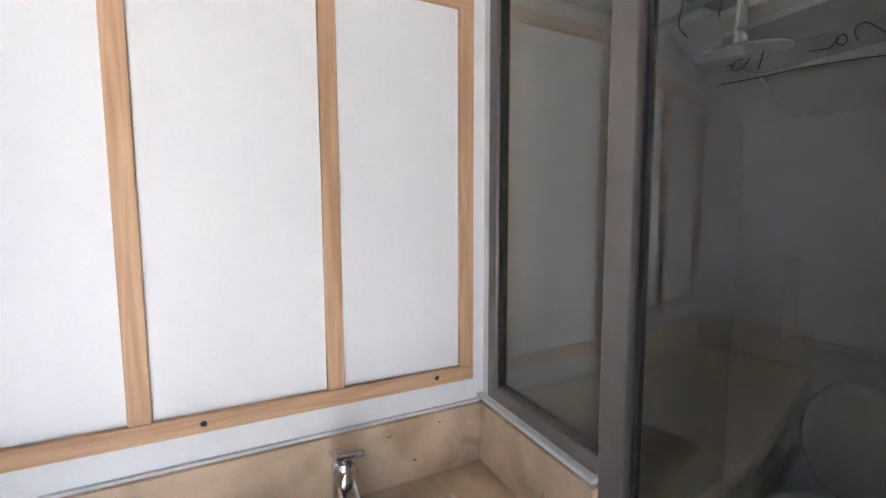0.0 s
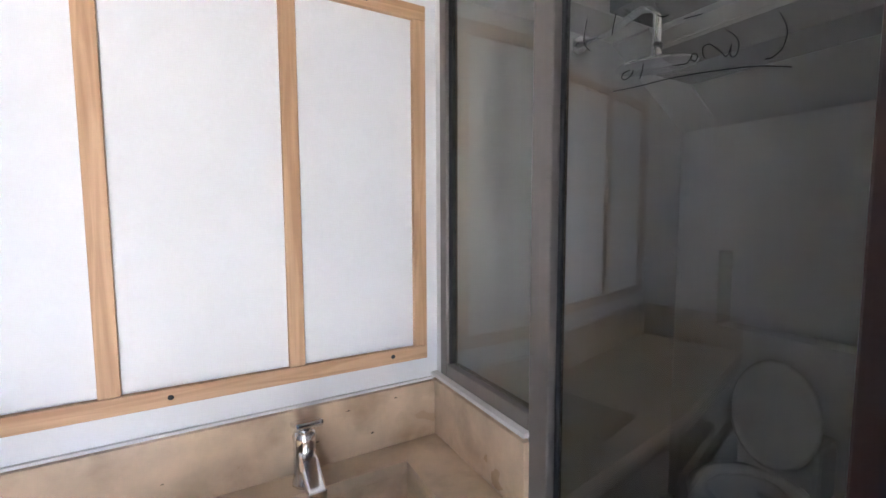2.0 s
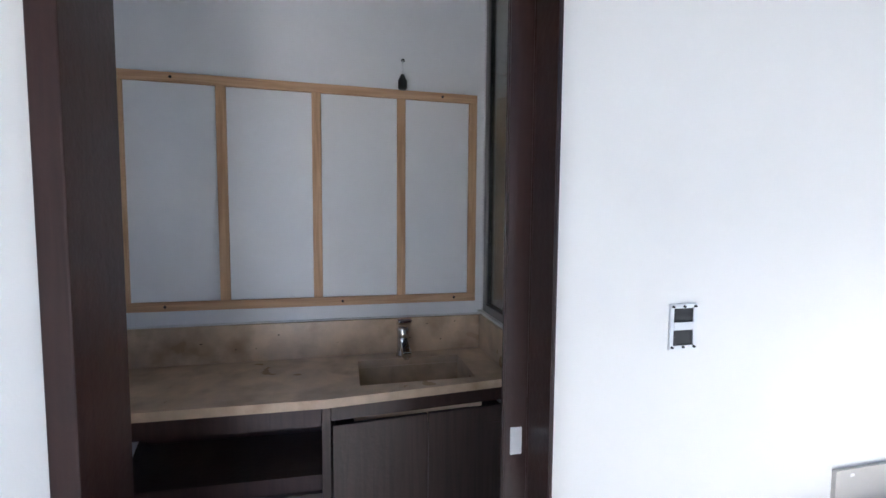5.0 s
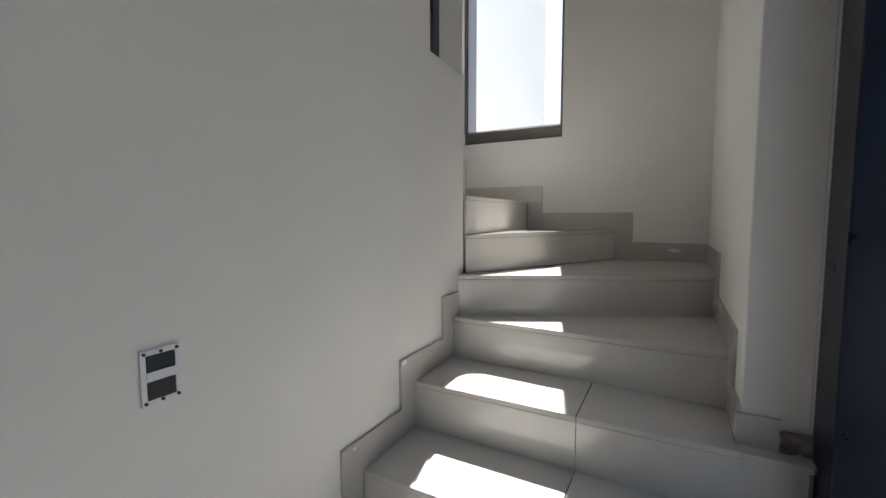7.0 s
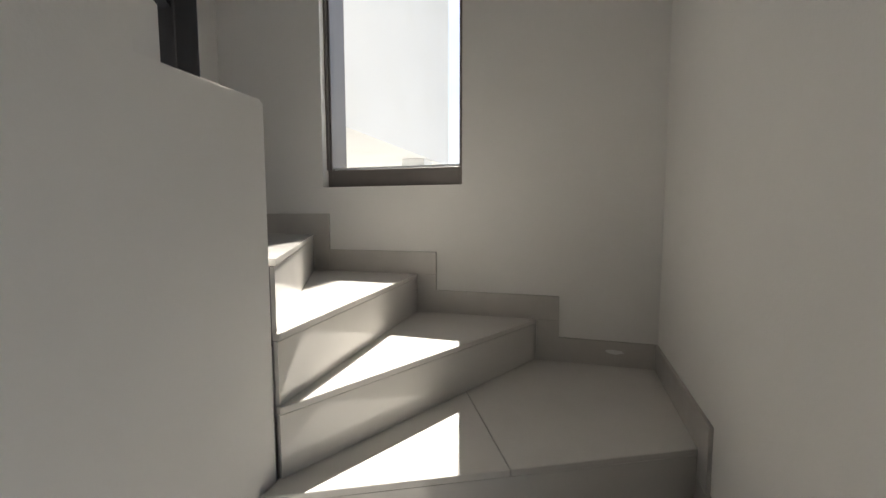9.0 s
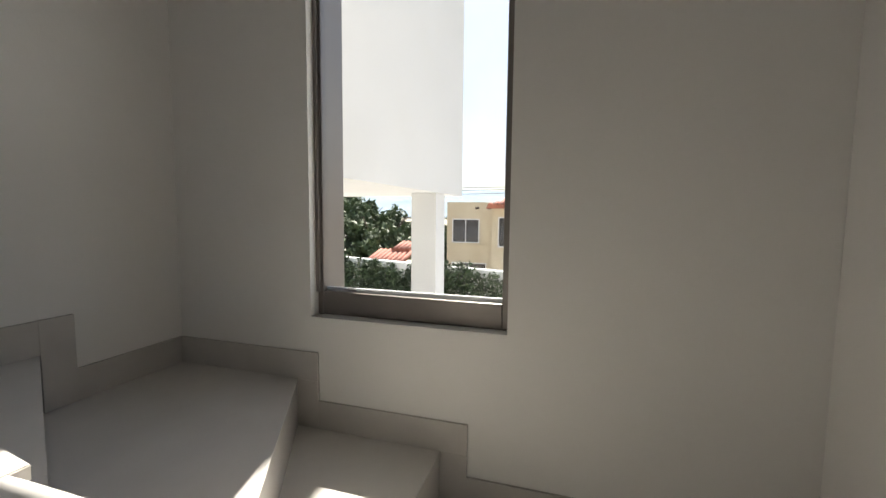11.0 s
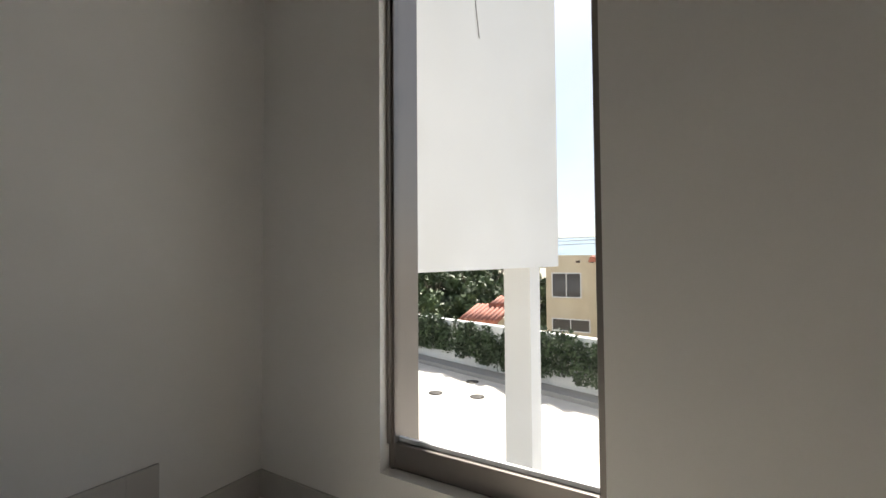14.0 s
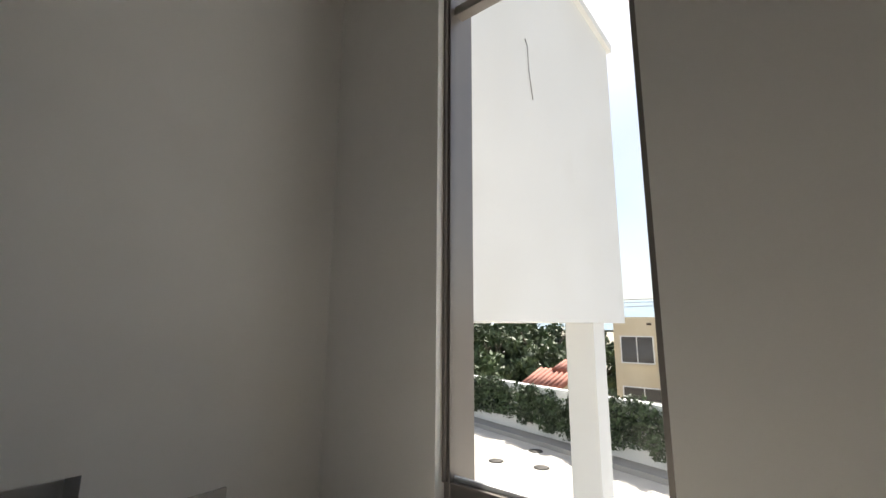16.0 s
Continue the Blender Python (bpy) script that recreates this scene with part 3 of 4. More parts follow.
# faucet
fx, fy = -1.818, 0.985
fc = empty("faucet", (fx, fy, ZC), "chrome single-lever basin faucet", "faucet")
part("body", lathe([(0.030, 0.0), (0.030, 0.006), (0.026, 0.012), (0.025, 0.09), (0.027, 0.11), (0.023, 0.122), (0.0, 0.124)], (fx, fy, ZC + 0.0003)), M_CHROME, fc)
bm = bmesh.new()
box(bm, (-0.019, -0.12, -0.014), (0.019, 0.0, 0.012), 0.005)
bmesh.ops.transform(bm, matrix=Matrix.Translation((fx, fy - 0.012, ZC + 0.072)) @ Matrix.Rotation(0.28, 4, "X"), verts=bm.verts)
sp = part("spout", bm, M_CHROME, fc)
part("aerator", lathe([(0.011, -0.014), (0.011, 0.0), (0.0, 0.0)], (fx, fy - 0.110, ZC + 0.032)), M_CHROME, sp)
bm = bmesh.new()
box(bm, (-0.029, -0.065, -0.007), (0.029, 0.026, 0.007), 0.005)
bmesh.ops.transform(bm, matrix=Matrix.Translation((fx, fy - 0.006, ZC + 0.142)) @ Matrix.Rotation(-0.35, 4, "X"), verts=bm.verts)
part("lever", bm, M_CHROME, fc)

# cabinet under the counter
cab = empty("washbasin_cabinet", (-1.78, 0.8, 0), "dark walnut cabinet under the washbasin", "cabinet")
part("body", cube((-2.10, 0.650, 0.08), (xr - 0.001, YV - 0.001, 0.70)), M_CABWOOD, cab)
part("rail", prism([(-2.105, 0.605), (xr - 0.001, 0.655), (xr - 0.001, 0.680), (-2.105, 0.630)], 0.785, ZC - 0.0305), M_DARKWOOD, cab)
part("side_panel", cube((-2.135, 0.592, 0.0), (-2.106, YV - 0.002, ZC - 0.031), 0.002), M_CABWOOD, cab)
for x0, x1, y0, y1 in ((-2.100, -1.775, 0.612, 0.636), (-1.771, -1.450, 0.637, 0.658)):
    part("door", prism([(x0, y0), (x1, y1), (x1, y1 + 0.018), (x0, y0 + 0.018)], 0.09, 0.762, 0.0015), M_CABWOOD, cab)
desk = empty("vanity_shelf_unit", (-2.5, 0.8, 0), "open dark walnut shelf unit under the counter", "shelf")
part("fascia", prism([(xl + 0.001, 0.618), (-2.136, 0.595), (-2.136, 0.620), (xl + 0.001, 0.640)], 0.775, ZC - 0.0305), M_DARKWOOD, desk)
part("shelf", prism([(-2.75, 0.650), (-2.137, 0.630), (-2.137, YV - 0.002), (-2.85, YV - 0.002)], 0.535, 0.590), M_DARKWOOD, desk)
part("inner_panel", prism([(-2.80, 0.965), (-2.137, 0.94), (-2.137, 0.96), (-2.80, 0.985)], 0.590, 0.725), M_DARKWOOD, desk, "dark slanting panel")
part("rail", prism([(xl + 0.001, 0.630), (-2.137, 0.615), (-2.137, 0.640), (xl + 0.001, 0.655)], 0.50, 0.534), M_CABWOOD, desk)

# ---- pine batten frame for the mirror ----
bf = empty("batten_frame", (-2.19, YV - 0.01, 1.1), "bare pine batten frame screwed to the wall", "wooden frame")
FX0, FX1, FZ0, FZ1 = -2.902, -1.482, 1.086, 2.003
FW, y0, y1 = 0.036, YV - 0.016, YV - 0.0005
part("bottom_batten", cube((FX0, y0, FZ0), (FX1, y1, FZ0 + FW), 0.0015), M_BATTEN_H, bf)
part("top_batten", cube((FX0, y0, FZ1 - FW), (FX1, y1, FZ1), 0.0015), M_BATTEN_H, bf)
for xc in (FX0 + FW / 2, -2.528, -2.169, -1.820, FX1 - FW / 2):
    part("upright_batten", cube((xc - FW / 2, y0 + 0.001, FZ0 + FW + 0.0004), (xc + FW / 2, y1, FZ1 - FW - 0.0004), 0.0015), M_BATTEN, bf)
# black discs on the batten face paint the dark inside each hole
for x, z in ((-1.582, 1.105), (-2.745, 1.104), (-2.07, 1.104), (-1.64, 1.986), (-2.70, 1.986)):
    part("screw_hole", lathe([(0.0, -0.0006), (0.006, -0.0006), (0.0045, 0.0006), (0.0, 0.0006)], (0, 0, 0), 10), M_BLACK, bf).matrix_world = Matrix.Translation((x, y0 - 0.0004, z)) @ Matrix.Rotation(math.pi / 2, 4, "X")

# bulb holder hanging from its wires, and the vent
bh = empty("bulb_holder", (-1.817, YV - 0.03, 2.03), "black bulb holder hanging from wires in the wall", "bulb holder")
part("holder", lathe([(0.0, -0.03), (0.015, -0.03), (0.019, -0.022), (0.019, 0.008), (0.012, 0.018), (0.007, 0.032), (0.0, 0.034)], (-1.817, YV - 0.028, 2.03), 16), M_BLACK, bh)
part("wire", tube([(-1.817, YV - 0.028, 2.063), (-1.813, YV - 0.026, 2.085), (-1.818, YV - 0.016, 2.11), (-1.812, YV - 0.001, 2.128)], 0.0022, 6), M_PLASTIC, bh, "white wire")
# the wall is not cut; a black disc gives the hole its shade
part("wire_hole", tube([(-1.812, YV - 0.002, 2.13), (-1.812, YV + 0.002, 2.13)], 0.008, 12), M_BLACK, bh)
vent = empty("wall_vent", (-2.66, YV - 0.01, 2.33), "round white vent grille on the wall", "vent")
part("rim", tube([(-2.66, YV - 0.012, 2.33), (-2.66, YV - 0.0005, 2.33)], 0.055, 24), M_PLASTIC, vent)
for i in range(4):
    z = 2.33 + (i - 1.5) * 0.02
    w = math.sqrt(0.042 ** 2 - (z - 2.33) ** 2)
    part("slat", cube((-2.66 - w, YV - 0.0145, z - 0.004), (-2.66 + w, YV - 0.0121, z + 0.004)), M_BLACK, vent)

# ---- shower enclosure ----
sh = empty("shower_screen", (XG, 0.6, 0), "bronze-framed clear glass shower screen with marker writing", "shower screen")
part("curb", cube((XG - 0.011, 0.658, 0), (XG + 0.05, YV - 0.0005, 1.030)), M_BATH, sh, "white painted half wall")
part("curb_cap", cube((XG - 0.034, 0.652, 1.0302), (XG + 0.05, YV - 0.0005, 1.040), 0.002), M_SEAL, sh, "white stone cap")
X0, X1 = XG - 0.018, XG + 0.018
part("fixed_frame", cube((X0, YV - 0.062, 1.0402), (X1, YV - 0.028, 2.45), 0.003), M_BRONZE, sh)
part("fixed_frame", cube((X0, 0.657, 1.0402), (X1, YV - 0.0625, 1.076), 0.003), M_BRONZE, sh)
part("fixed_frame", cube((X0 - 0.001, 0.603, 0.0), (X1 + 0.001, 0.656, 2.45), 0.003), M_BRONZE, sh)
part("head_rail", cube((X0, 0.14, 2.4505), (X1, YV - 0.001, 2.50), 0.003), M_BRONZE, sh)
part("filler", cube((X0 + 0.004, YV - 0.0275, 1.0402), (X1 + 0.02, YV - 0.0005, 2.45)), M_SEAL, sh, "white wall channel")
part("gasket", cube((XG - 0.010, YV - 0.068, 1.077), (XG + 0.010, YV - 0.0627, 2.449)), M_BLACK, sh)
part("fixed_pane", cube((XG - 0.003, 0.657, 1.077), (XG + 0.003, YV - 0.0685, 2.449)), M_SHOWER, sh)
SWING = Matrix.Translation((XG, 0.598, 0)) @ Matrix.Rotation(radians(6.8), 4, "Z") @ Matrix.Translation((-XG, -0.598, 0))


def swung(bm):
    """Turns a piece of the glass door about its hinge: it stands slightly ajar."""
    bmesh.ops.transform(bm, matrix=SWING, verts=bm.verts)
    return bm


part("door_edge", swung(cube((XG - 0.007, 0.589, 0.02), (XG + 0.007, 0.598, 2.44), 0.002)), M_BLACK, sh)
gd = part("glass_door", swung(cube((XG - 0.003, 0.17, 0.02), (XG + 0.003, 0.588, 2.44))), M_SHOWER, sh)
part("door_stile", swung(cube((XG - 0.008, 0.160, 0.02), (XG + 0.008, 0.169, 2.44), 0.002)), M_BRONZE, sh)


def stroke(points, radius=0.0007):
    """A marker stroke on the glass: (y, z) points smoothed into a thin line."""
    pts = []
    n = len(points)
    for i in range(n - 1):
        p0, p1, p2, p3 = points[max(i - 1, 0)], points[i], points[i + 1], points[min(i + 2, n - 1)]
        for s in (0, 0.25, 0.5, 0.75):
            pts.append(tuple(0.5 * (2 * b + (c - a) * s + (2 * a - 5 * b + 4 * c - d) * s * s + (3 * b - a - 3 * c + d) * s ** 3) for a, b, c, d in zip(p0, p1, p2, p3)))
    pts.append(points[-1])
    part("marker_stroke", swung(tube([(XG - 0.0034, y, z) for y, z in pts], radius, 6)), M_MARKER, gd, "black marker line")


stroke([(0.498, 1.667), (0.452, 1.665), (0.417, 1.665), (0.386, 1.663), (0.364, 1.661), (0.332, 1.657), (0.307, 1.653), (0.285, 1.647), (0.271, 1.642)])
stroke([(0.470, 1.692), (0.480, 1.691), (0.483, 1.684), (0.477, 1.680), (0.468, 1.684), (0.464, 1.691)])
stroke([(0.449, 1.696), (0.451, 1.685), (0.454, 1.675)])
stroke([(0.405, 1.681), (0.396, 1.680), (0.388, 1.679), (0.383, 1.684), (0.381, 1.689), (0.376, 1.689), (0.374, 1.683), (0.377, 1.679), (0.382, 1.683), (0.381, 1.688)])
stroke([(0.365, 1.680), (0.368, 1.688), (0.367, 1.695), (0.360, 1.696), (0.354, 1.691), (0.345, 1.681), (0.340, 1.674), (0.336, 1.679), (0.334, 1.688)])
stroke([(0.340, 1.706), (0.332, 1.699), (0.326, 1.687), (0.327, 1.675), (0.331, 1.671), (0.335, 1.675), (0.334, 1.684)])
stroke([(0.285, 1.707), (0.280, 1.696), (0.277, 1.683), (0.280, 1.668), (0.286, 1.661), (0.292, 1.658), (0.297, 1.659)])
stroke([(0.430, 1.758), (0.422, 1.753), (0.414, 1.753)])
stroke([(0.393, 1.740), (0.382, 1.739), (0.370, 1.738)])
stroke([(0.548, 1.796), (0.552, 1.778), (0.553, 1.759), (0.541, 1.742)])
stroke([(0.496, 1.785), (0.499, 1.772), (0.502, 1.755)])

# shower head
hd = empty("rain_shower", (-1.0, 0.72, 1.9), "chrome rain shower on a wall arm", "shower")
HX, HY, HZ = -0.985, 0.725, 1.85
bm = lathe([(0.0, -0.006), (0.092, -0.006), (0.096, -0.003), (0.09, 0.002), (0.03, 0.010), (0.0, 0.012)], (0, 0, 0), 36)
bmesh.ops.transform(bm, matrix=Matrix.Translation((HX, HY, HZ)) @ Matrix.Rotation(radians(5), 4, Vector((0.5, -0.87, 0))), verts=bm.verts)
part("plate", bm, M_CHROME, hd)
part("neck", tube([(HX, HY, HZ + 0.012), (HX, HY, HZ + 0.05)], 0.014, 14), M_CHROME, hd)
part("arm", tube([(HX, HY, HZ + 0.045), (HX, HY, HZ + 0.115), (HX, HY + 0.012, HZ + 0.142), (HX + 0.004, HY + 0.045, HZ + 0.155), (HX + 0.17, HY + 0.29, HZ + 0.215), (-0.652, 1.2995, 2.155)], 0.011, 12), M_CHROME, hd)
part("flange", tube([(-0.655, 1.285, 2.15), (-0.65, 1.2996, 2.156)], 0.032, 20), M_CHROME, hd)

# toilet
tl = empty("toilet", (-0.25, 0.78, 0), "white ceramic toilet with its lid raised", "toilet")
TX, TY = -0.28, 0.775
part("bowl", lathe([(0.10, 0.0), (0.105, 0.02), (0.09, 0.12), (0.10, 0.22), (0.15, 0.33), (0.175, 0.40), (0.178, 0.425), (0.150, 0.43), (0.13, 0.40), (0.06, 0.28), (0.0, 0.26)], (TX, TY, 0), 32, 1.3, 1.0), M_CERAMIC, tl)
bm = bmesh.new()
ring = []
for rr, h in ((0.178, 0.432), (0.182, 0.445), (0.15, 0.452), (0.115, 0.445), (0.12, 0.432)):
    ring.append([bm.verts.new((TX + 1.28 * rr * math.cos(a), TY + rr * math.sin(a), h)) for a in (2 * math.pi * k / 32 for k in range(32))])
for i in range(5):
    for k in range(32):
        bm.faces.new((ring[i][k], ring[i][(k + 1) % 32], ring[(i + 1) % 5][(k + 1) % 32], ring[(i + 1) % 5][k])).smooth = True
bmesh.ops.recalc_face_normals(bm, faces=bm.faces)
part("seat", bm, M_CERAMIC, tl)
lid = lathe([(0.0, -0.012), (0.165, -0.012), (0.172, 0.0), (0.16, 0.010), (0.13, 0.006), (0.12, 0.002), (0.0, 0.0)], (0, 0, 0), 36, 1.22, 0.88)
bmesh.ops.transform(lid, matrix=Matrix.Translation((-0.115, TY, 0.70)) @ Matrix.Rotation(radians(-83), 4, "Y"), verts=lid.verts)
part("lid", lid, M_CERAMIC, tl)
part("tank", cube((-0.085, TY - 0.14, 0.38), (NX - 0.002, TY + 0.14, 0.62), 0.02), M_CERAMIC, tl)
part("pedestal", cube((-0.14, TY - 0.09, 0.0), (NX - 0.002, TY + 0.09, 0.385), 0.02), M_CERAMIC, tl)

# ---- entrance: dark steel glazed doors ----
en = empty("door_2", (-0.95, -1.32, 0), "dark steel glazed entrance door standing ajar", "door", kind="structure")
part("door_frame", cube((-0.525, -1.37, 0.0), (-0.378, -1.172, 2.55), 0.004), M_NAVY, en)
part("door_frame", cube((-1.449, -1.37, 0.0), (-1.37, -1.25, 2.55), 0.004), M_NAVY, en)
part("door_frame", cube((-1.369, -1.37, 2.47), (-0.526, -1.25, 2.55), 0.004), M_NAVY, en)
part("door_pane", cube((-1.368, -1.325, 0.01), (-0.527, -1.319, 2.469)), M_TINTED, en, "dark tinted glass")
for i in range(3):
    z = 0.95 + i * 0.5
    part("cross_bar", tube([(-0.57, -1.31, z + 0.1), (-1.3, -1.31, z - 0.25)], 0.014, 8), M_NAVY, en)

# ---- outdoors ----
bm = bmesh.new()
prof = [(-600, -0.0101), (13.0, -0.0101), (17.0, -4.0), (2500, -4.0)]
ra = [bm.verts.new((x, -1500, z)) for x, z in prof]
rb = [bm.verts.new((x, 1500, z)) for x, z in prof]
for i in range(3):
    bm.faces.new((ra[i], ra[i + 1], rb[i + 1], rb[i]))
thing("ground", bm, M_GROUND, "dry bare ground falling away behind the garden wall", "ground", kind="structure")
thing("drive_bed", prism([(1.25, -14), (8.2, -14), (8.35, 0.4), (9.6, 5.4), (12.5, 16), (1.25, 16)], -0.01, 0.0), M_PAVE, "pale stone paved forecourt", "pavement", kind="structure")
thing("pavement_entrance", cube((-9, -14, -0.01), (1.2, -1.46, -0.004)), M_PAVE, "pale stone paving by the entrance", "pavement", kind="structure")

fence = empty("metal_fence", (-1.0, -4.2, 0), "white painted metal bar fence by the entrance path", "fence")
for z in (0.15, 1.25):
    part("rail", cube((-4.0, -4.22, z), (3.0, -4.18, z + 0.04)), M_PLASTIC, fence)
for i in range(56):
    part("bar", cube((-3.98 + i * 0.125, -4.21, 0.0), (-3.955 + i * 0.125, -4.19, 1.35)), M_PLASTIC, fence)

# upper storey that juts out beside the stair window, on its column
YP = 1.22
wing = empty("upper_storey", (3.4, 3.0, 2.64), "white stucco upper storey carried on a column", "building", kind="structure")
part("wall", cube((1.236, YP, 2.64), (5.80, 6.0, 6.62)), M_STUCCO, wing)
part("coping", cube((1.236, YP - 0.06, 6.6205), (5.88, 6.06, 6.74), 0.006), M_STUCCO, wing, "projecting white coping")
part("column", cube((4.69, YP + 0.03, 0.0), (5.05, YP + 0.36, 2.6395), 0.006), M_STUCCO, wing)
part("stray_cable", tube([(3.18, YP - 0.004, 5.30), (3.19, YP - 0.02, 5.22), (3.22, YP - 0.012, 5.0), (3.30, YP - 0.006, 4.72)], 0.005, 6), M_GROUT, wing, "thin grey cable hanging from a hole")

# boundary wall with creeper
bw = empty("boundary_wall", (9, 3, 0), "white garden wall overgrown with creeper", "garden wall", kind="structure")
WA, WB = Vector((8.28, -6.0)), Vector((8.38, 0.5))
wall_pts = [(8.10, -9.0), (8.32, 0.5), (9.75, 5.6), (12.2, 13.5)]
for (xa, ya), (xb, yb2) in zip(wall_pts, wall_pts[1:]):
    part("wall", prism([(xa, ya), (xa + 0.2, ya), (xb + 0.2, yb2), (xb, yb2)], 0.0, 1.18), M_STUCCO, bw)
    # the wall's shadow band on the ground, put into this strip's grey colour
    part("shade_kerb", prism([(xa - 0.45, ya), (xa - 0.002, ya), (xb - 0.002, yb2), (xb - 0.45, yb2)], 0.001, 0.10), M_GROUT, bw, "low strip whose grey stands for the wall's shadow")


def leaf_mass(centres, count, size, seed, flat=1.0):
    """Many small crossed leaves round clump centres (x, y, z, radius)."""
    rng = np.random.RandomState(seed)
    verts, faces = [], []
    for cx, cy, cz, rad in centres:
        for _ in range(count):
            v = rng.normal(size=3)
            v /= np.linalg.norm(v)
            p = np.array((cx, cy, cz)) + v * rad * rng.uniform(0.45, 1.05) * np.array((flat, 1, 1))
            a, b = rng.normal(size=3), rng.normal(size=3)
            a /= np.linalg.norm(a)
            b = np.cross(a, b)
            b /= np.linalg.norm(b)
            s = size * rng.uniform(0.6, 1.4)
            i = len(verts)
            verts += [tuple(p - a * s), tuple(p + b * s * 0.5), tuple(p + a * s), tuple(p - b * s * 0.5)]
            faces.append((i, i + 1, i + 2, i + 3))
    me = bpy.data.meshes.new("leaves")
    me.from_pydata(verts, [], faces)
    return me


random.seed(7)


def creeper(y_from, y_to, z_top, seed, name="creeper"):
    random.seed(seed)
    cs = []
    y = y_from
    while y < y_to:
        for (xa, ya), (xb, yb2) in zip(wall_pts, wall_pts[1:]):
            if ya <= y <= yb2:
                x = xa + (xb - xa) * (y - ya) / (yb2 - ya)
        top = z_top * random.uniform(0.8, 1.1)
        z = random.uniform(0.35, 0.55)
        while z < top:
            cs.append((x - 0.12, y, z, random.uniform(0.10, 0.2)))
            z += 0.17
        y += random.uniform(0.12, 0.24)
    me = leaf_mass(cs, 90, 0.045, seed, 0.7)
    me.materials.append(M_LEAF)
    return tagged(new(name, me), "dense dark green creeper hanging over the garden wall", "creeper", kind="stuff")


creeper(-2.0, 2.7, 1.28, 11)
creeper(3.0, 5.0, 1.12, 12)
creeper(5.2, 7.2, 1.18, 13)

for x, y in ((7.41, 4.25), (7.61, 3.39), (8.5, 3.95)):
    mh = empty("manhole_cover", (x, y, 0), "round dark iron manhole cover in the paving", "manhole cover", "manhole covers")
    part("rim", lathe([(0.0, 0.0), (0.15, 0.0), (0.15, 0.006), (0.0, 0.006)], (x, y, 0.0), 28), M_IRON, mh)
    part("lid", lathe([(0.0, 0.0062), (0.125, 0.0062), (0.12, 0.011), (0.0, 0.012)], (x, y, 0.0), 28), M_IRON, mh)

# cream house across the way
HXP = 24.0
hs = empty("neighbour_house", (27, 4, -4), "cream stucco house with red tile roof and dark windows", "house")
part("wall", cube((HXP, -14, -4), (HXP + 8, 6.95, 3.05)), M_CREAM, hs)
part("wall", cube((HXP - 0.8, -14, -4), (HXP - 0.001, 4.05, 2.75)), M_CREAM, hs, "projecting bay in cream stucco")


def house_window(y0, y1, z0, z1, x):
    w = part("window", cube((x - 0.02, y0, z0), (x + 0.02, y1, z1)), M_DARKGLASS, hs, "dark glazed window")
    for a, b, c, d in ((y0, y1, z0, z0 + 0.06), (y0, y1, z1 - 0.06, z1), (y0, y0 + 0.06, z0 + 0.061, z1 - 0.061), (y1 - 0.06, y1, z0 + 0.061, z1 - 0.061), ((y0 + y1) / 2 - 0.02, (y0 + y1) / 2 + 0.02, z0 + 0.061, z1 - 0.061)):
        part("window_bar", cube((x - 0.05, a, c), (x - 0.021, b, d)), M_PLASTIC, w)
    part("sill", cube((x - 0.12, y0 - 0.08, z0 - 0.09), (x - 0.002, y1 + 0.08, z0 - 0.002)), M_CREAM, w)


house_window(4.95, 6.62, 0.64, 2.07, HXP)
house_window(4.50, 6.64, -1.25, -0.52, HXP)
house_window(1.85, 3.72, 0.5, 2.2, HXP - 0.8)
house_window(-1.6, 0.6, 0.5, 2.2, HXP - 0.8)
for y in (3.65, 2.62):
    part("slit_window", cube((HXP - 0.83, y, -1.35), (HXP - 0.78, y + 0.2, -0.75)), M_DARKGLASS, hs, "narrow dark slit window")
part("band", cube((HXP - 0.85, -14, -0.25), (HXP - 0.801, 4.07, -0.15)), M_CREAM, hs)
for y in (4.4, 5.6, 6.3):
    part("rafter_end", cube((HXP - 1.5, y - 1.5, 2.62), (HXP - 0.9, y - 1.4, 2.74)), M_BARK, hs)

# clay roof as rows of half-round tiles


def tile_roof(parent, x0, x1, y0, y1, z_eave, rise, step=0.28, hip=0.0):
    """Rows of tiles rising along x; with a hip slope the rows shorten towards y1."""
    bm = bmesh.new()
    n = int((y1 - y0) / step)
    for i in range(n):
        yc = y0 + (i + 0.5) * step
        f = min(1.0, hip * (y1 - yc) / rise) if hip else 1.0
        tube([(x0, yc, z_eave), (x0 + (x1 - x0) * f / 2, yc, z_eave + rise * f / 2), (x0 + (x1 - x0) * f, yc, z_eave + rise * f)], step * 0.5, 8, bm)
    box(bm, (x0 + 0.02, y0, z_eave - 0.14), (x0 + 0.2, y1, z_eave - 0.05))
    return part("roof", bm, M_ROOF, parent, "red clay tile roof")


tile_roof(hs, HXP - 1.6, HXP + 2.6, -14, 4.25, 2.80, 0.95, hip=0.42)
red = empty("tiled_house", (21, 10, -4), "low house with red clay tile roof behind the garden wall", "house")
part("wall", cube((20.3, 8.9, -4), (24, 10.5, -0.55)), M_CREAM, red)
tile_roof(red, 19.9, 22.2, 8.3, 10.6, -0.42, 0.6)
tile_roof(red, 21.8, 23.4, 8.5, 9.7, 0.23, 0.35)

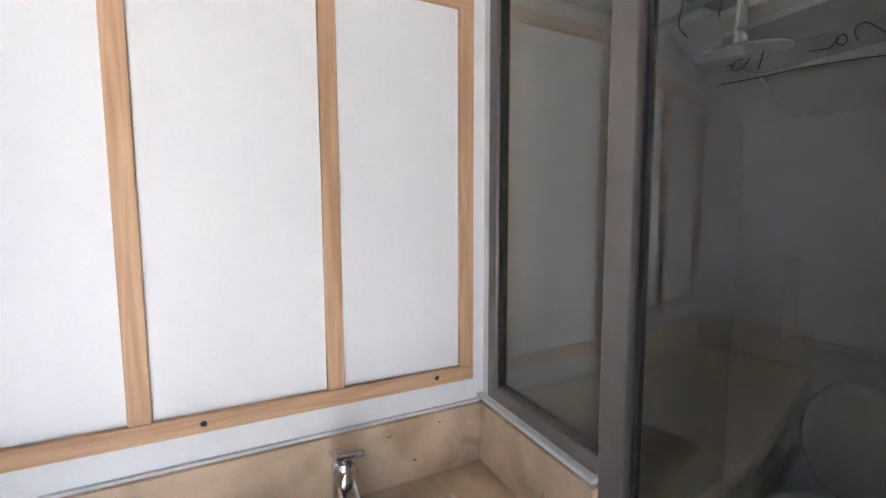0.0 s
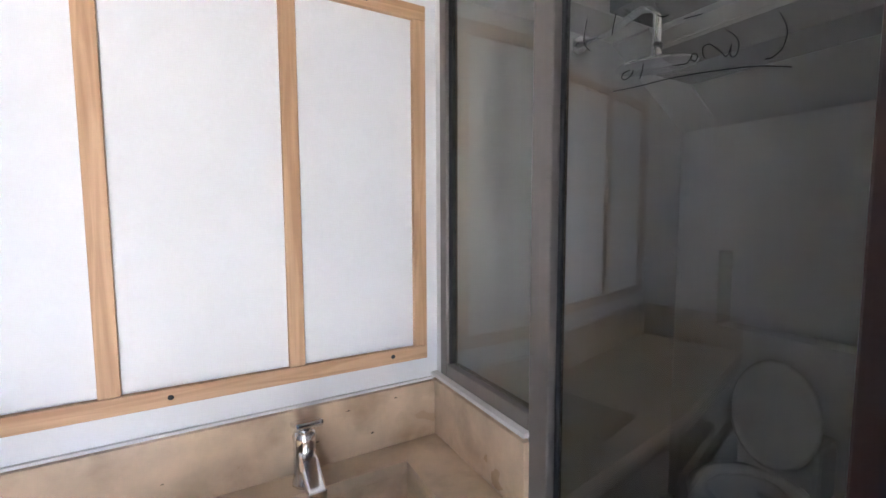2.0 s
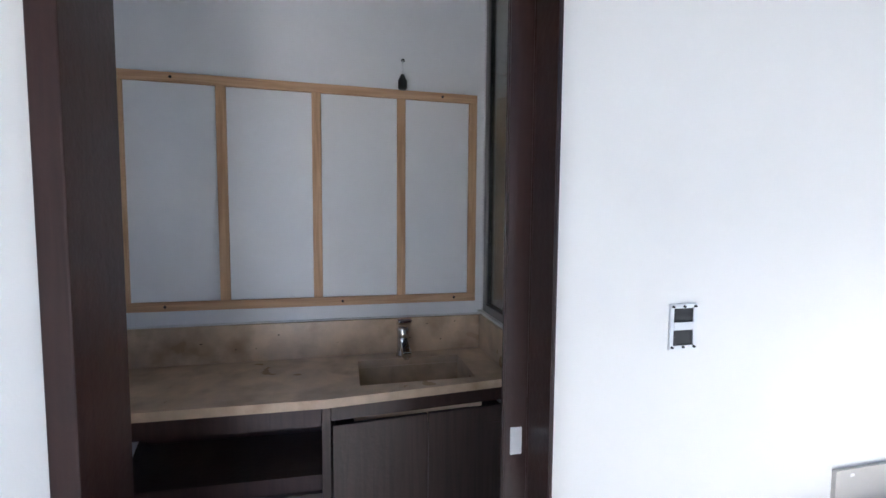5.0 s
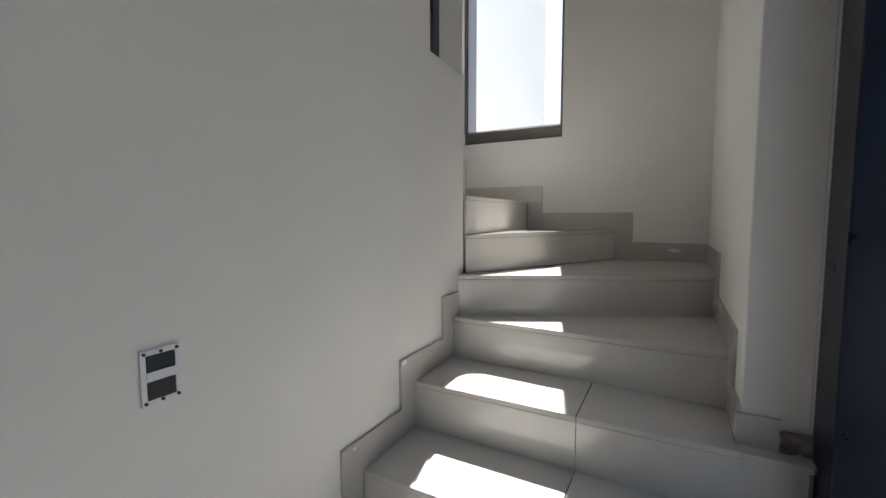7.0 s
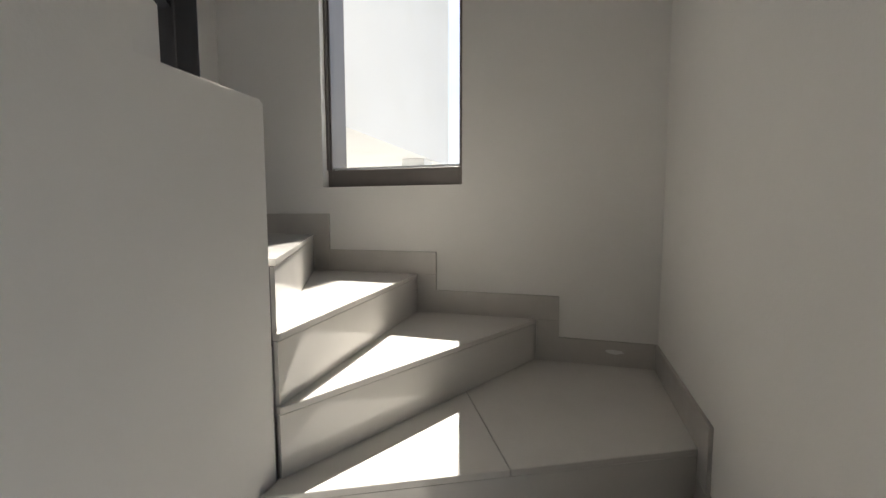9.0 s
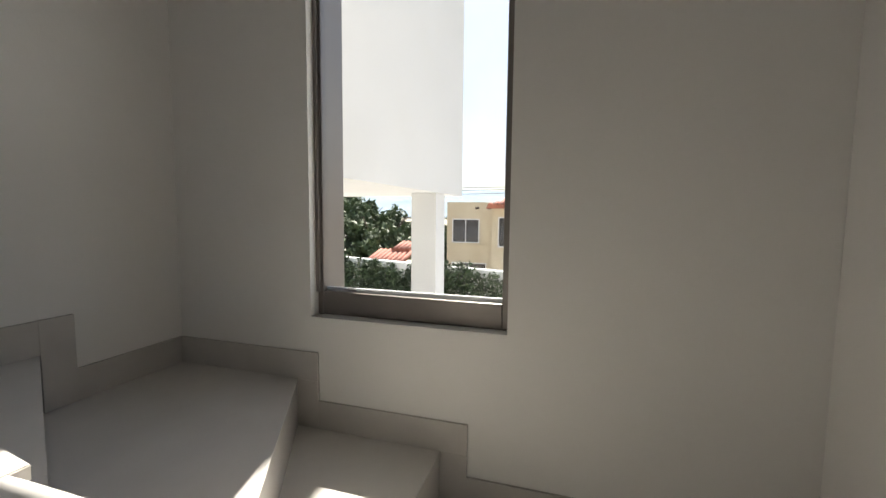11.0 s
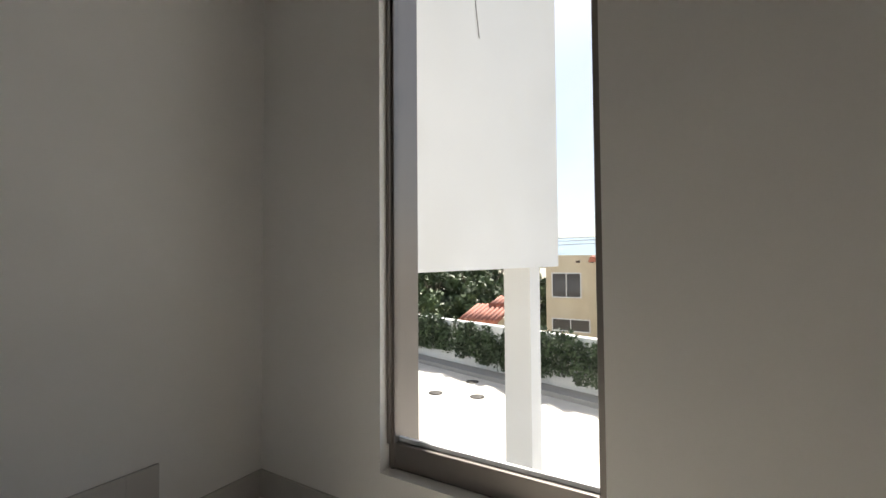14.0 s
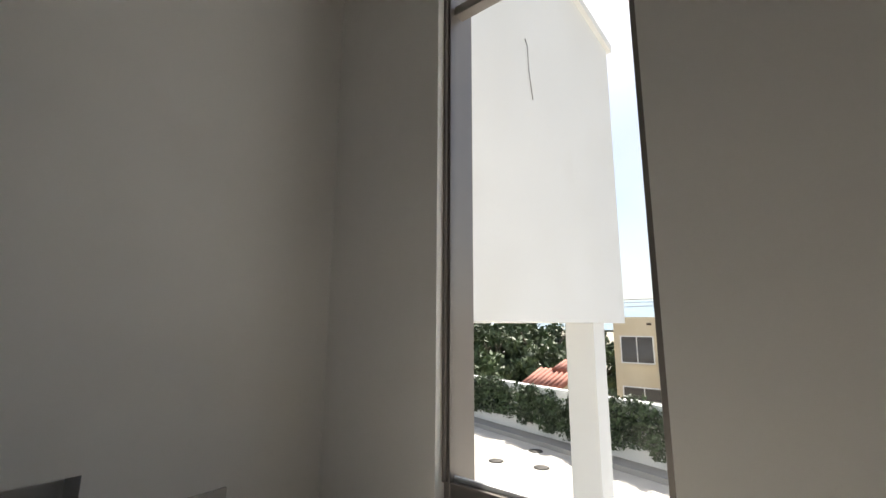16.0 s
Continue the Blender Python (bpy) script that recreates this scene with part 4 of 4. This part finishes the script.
# trees
def tree(x, y, h, spread, seed):
    random.seed(seed)
    t = empty("tree", (x, y, -4), "large dark green leafy tree beyond the garden wall", "tree", "trees beyond the wall")
    bm = tube([(x, y, 0), (x + 0.1, y, h * 0.3), (x, y + 0.2, h * 0.6)], 0.28, 10, None, 0.5)
    for i in range(5):
        a = random.uniform(0, 6.28)
        tube([(x, y, h * 0.35), (x + math.cos(a) * spread * 0.4, y + math.sin(a) * spread * 0.4, h * 0.6), (x + math.cos(a) * spread * 0.8, y + math.sin(a) * spread * 0.8, h * 0.8)], 0.11, 7, bm, 0.3)
    bmesh.ops.translate(bm, vec=(0, 0, -4), verts=bm.verts)
    part("trunk", bm, M_BARK, t)
    cs = []
    for i in range(34):
        a, r = random.uniform(0, 6.28), spread * math.sqrt(random.uniform(0, 1))
        cs.append((x + r * math.cos(a), y + r * math.sin(a), h * random.uniform(0.3, 0.98) * (1 - 0.25 * r / spread) - 4, random.uniform(0.5, 1.0) * spread * 0.36))
    me = leaf_mass(cs, 240, 0.20, seed)
    me.materials.append(M_LEAF2)
    c = new("crown", me)
    c.parent = t
    bpy.context.view_layer.update()
    c.matrix_parent_inverse = t.matrix_world.inverted()


for x, y, h, s, seed in ((29, 14.0, 7.6, 2.8, 1), (30, 18.5, 8.0, 3.2, 2), (27, 16.5, 6.6, 2.6, 3), (32, 23.0, 8.2, 3.6, 4), (25.5, 13.0, 4.6, 1.9, 5), (26, 20.0, 5.8, 2.6, 6), (34, 11.0, 6.4, 2.8, 8), (33, 16.0, 7.4, 3.4, 9), (24, 15.5, 4.4, 2.2, 10), (28, 25.0, 7.0, 3.4, 14), (36, 20.0, 8.6, 4.0, 15), (24.5, 18.5, 4.6, 2.4, 16)):
    tree(x, y, h, s, seed)

# hills and wires
bm = bmesh.new()
rows = []
for j, (x, s) in enumerate(((430, 0.0), (520, 0.5), (640, 1.0))):
    rows.append([bm.verts.new((x, -700 + 40 * i, -2 + s * (36 + 12 * noise.noise(Vector((i * 0.16, 3.1, 0))) + 5 * noise.noise(Vector((i * 0.5, 1, 0)))))) for i in range(60)])
for a, b in zip(rows, rows[1:]):
    for i in range(59):
        bm.faces.new((a[i], a[i + 1], b[i + 1], b[i])).smooth = True
bmesh.ops.recalc_face_normals(bm, faces=bm.faces)
thing("hills", bm, M_HILL, "hazy blue wooded hills on the horizon", "hills", kind="structure")
for i, z in enumerate((4.95, 4.75, 4.45)):
    thing("overhead_wire", tube([(40, -20, z + 0.4), (40, 0, z), (40, 16, z - 0.1 - 0.1 * i), (40, 40, z + 0.3)], 0.025, 5), M_IRON, "thin dark overhead power line", "cable", "overhead wires")
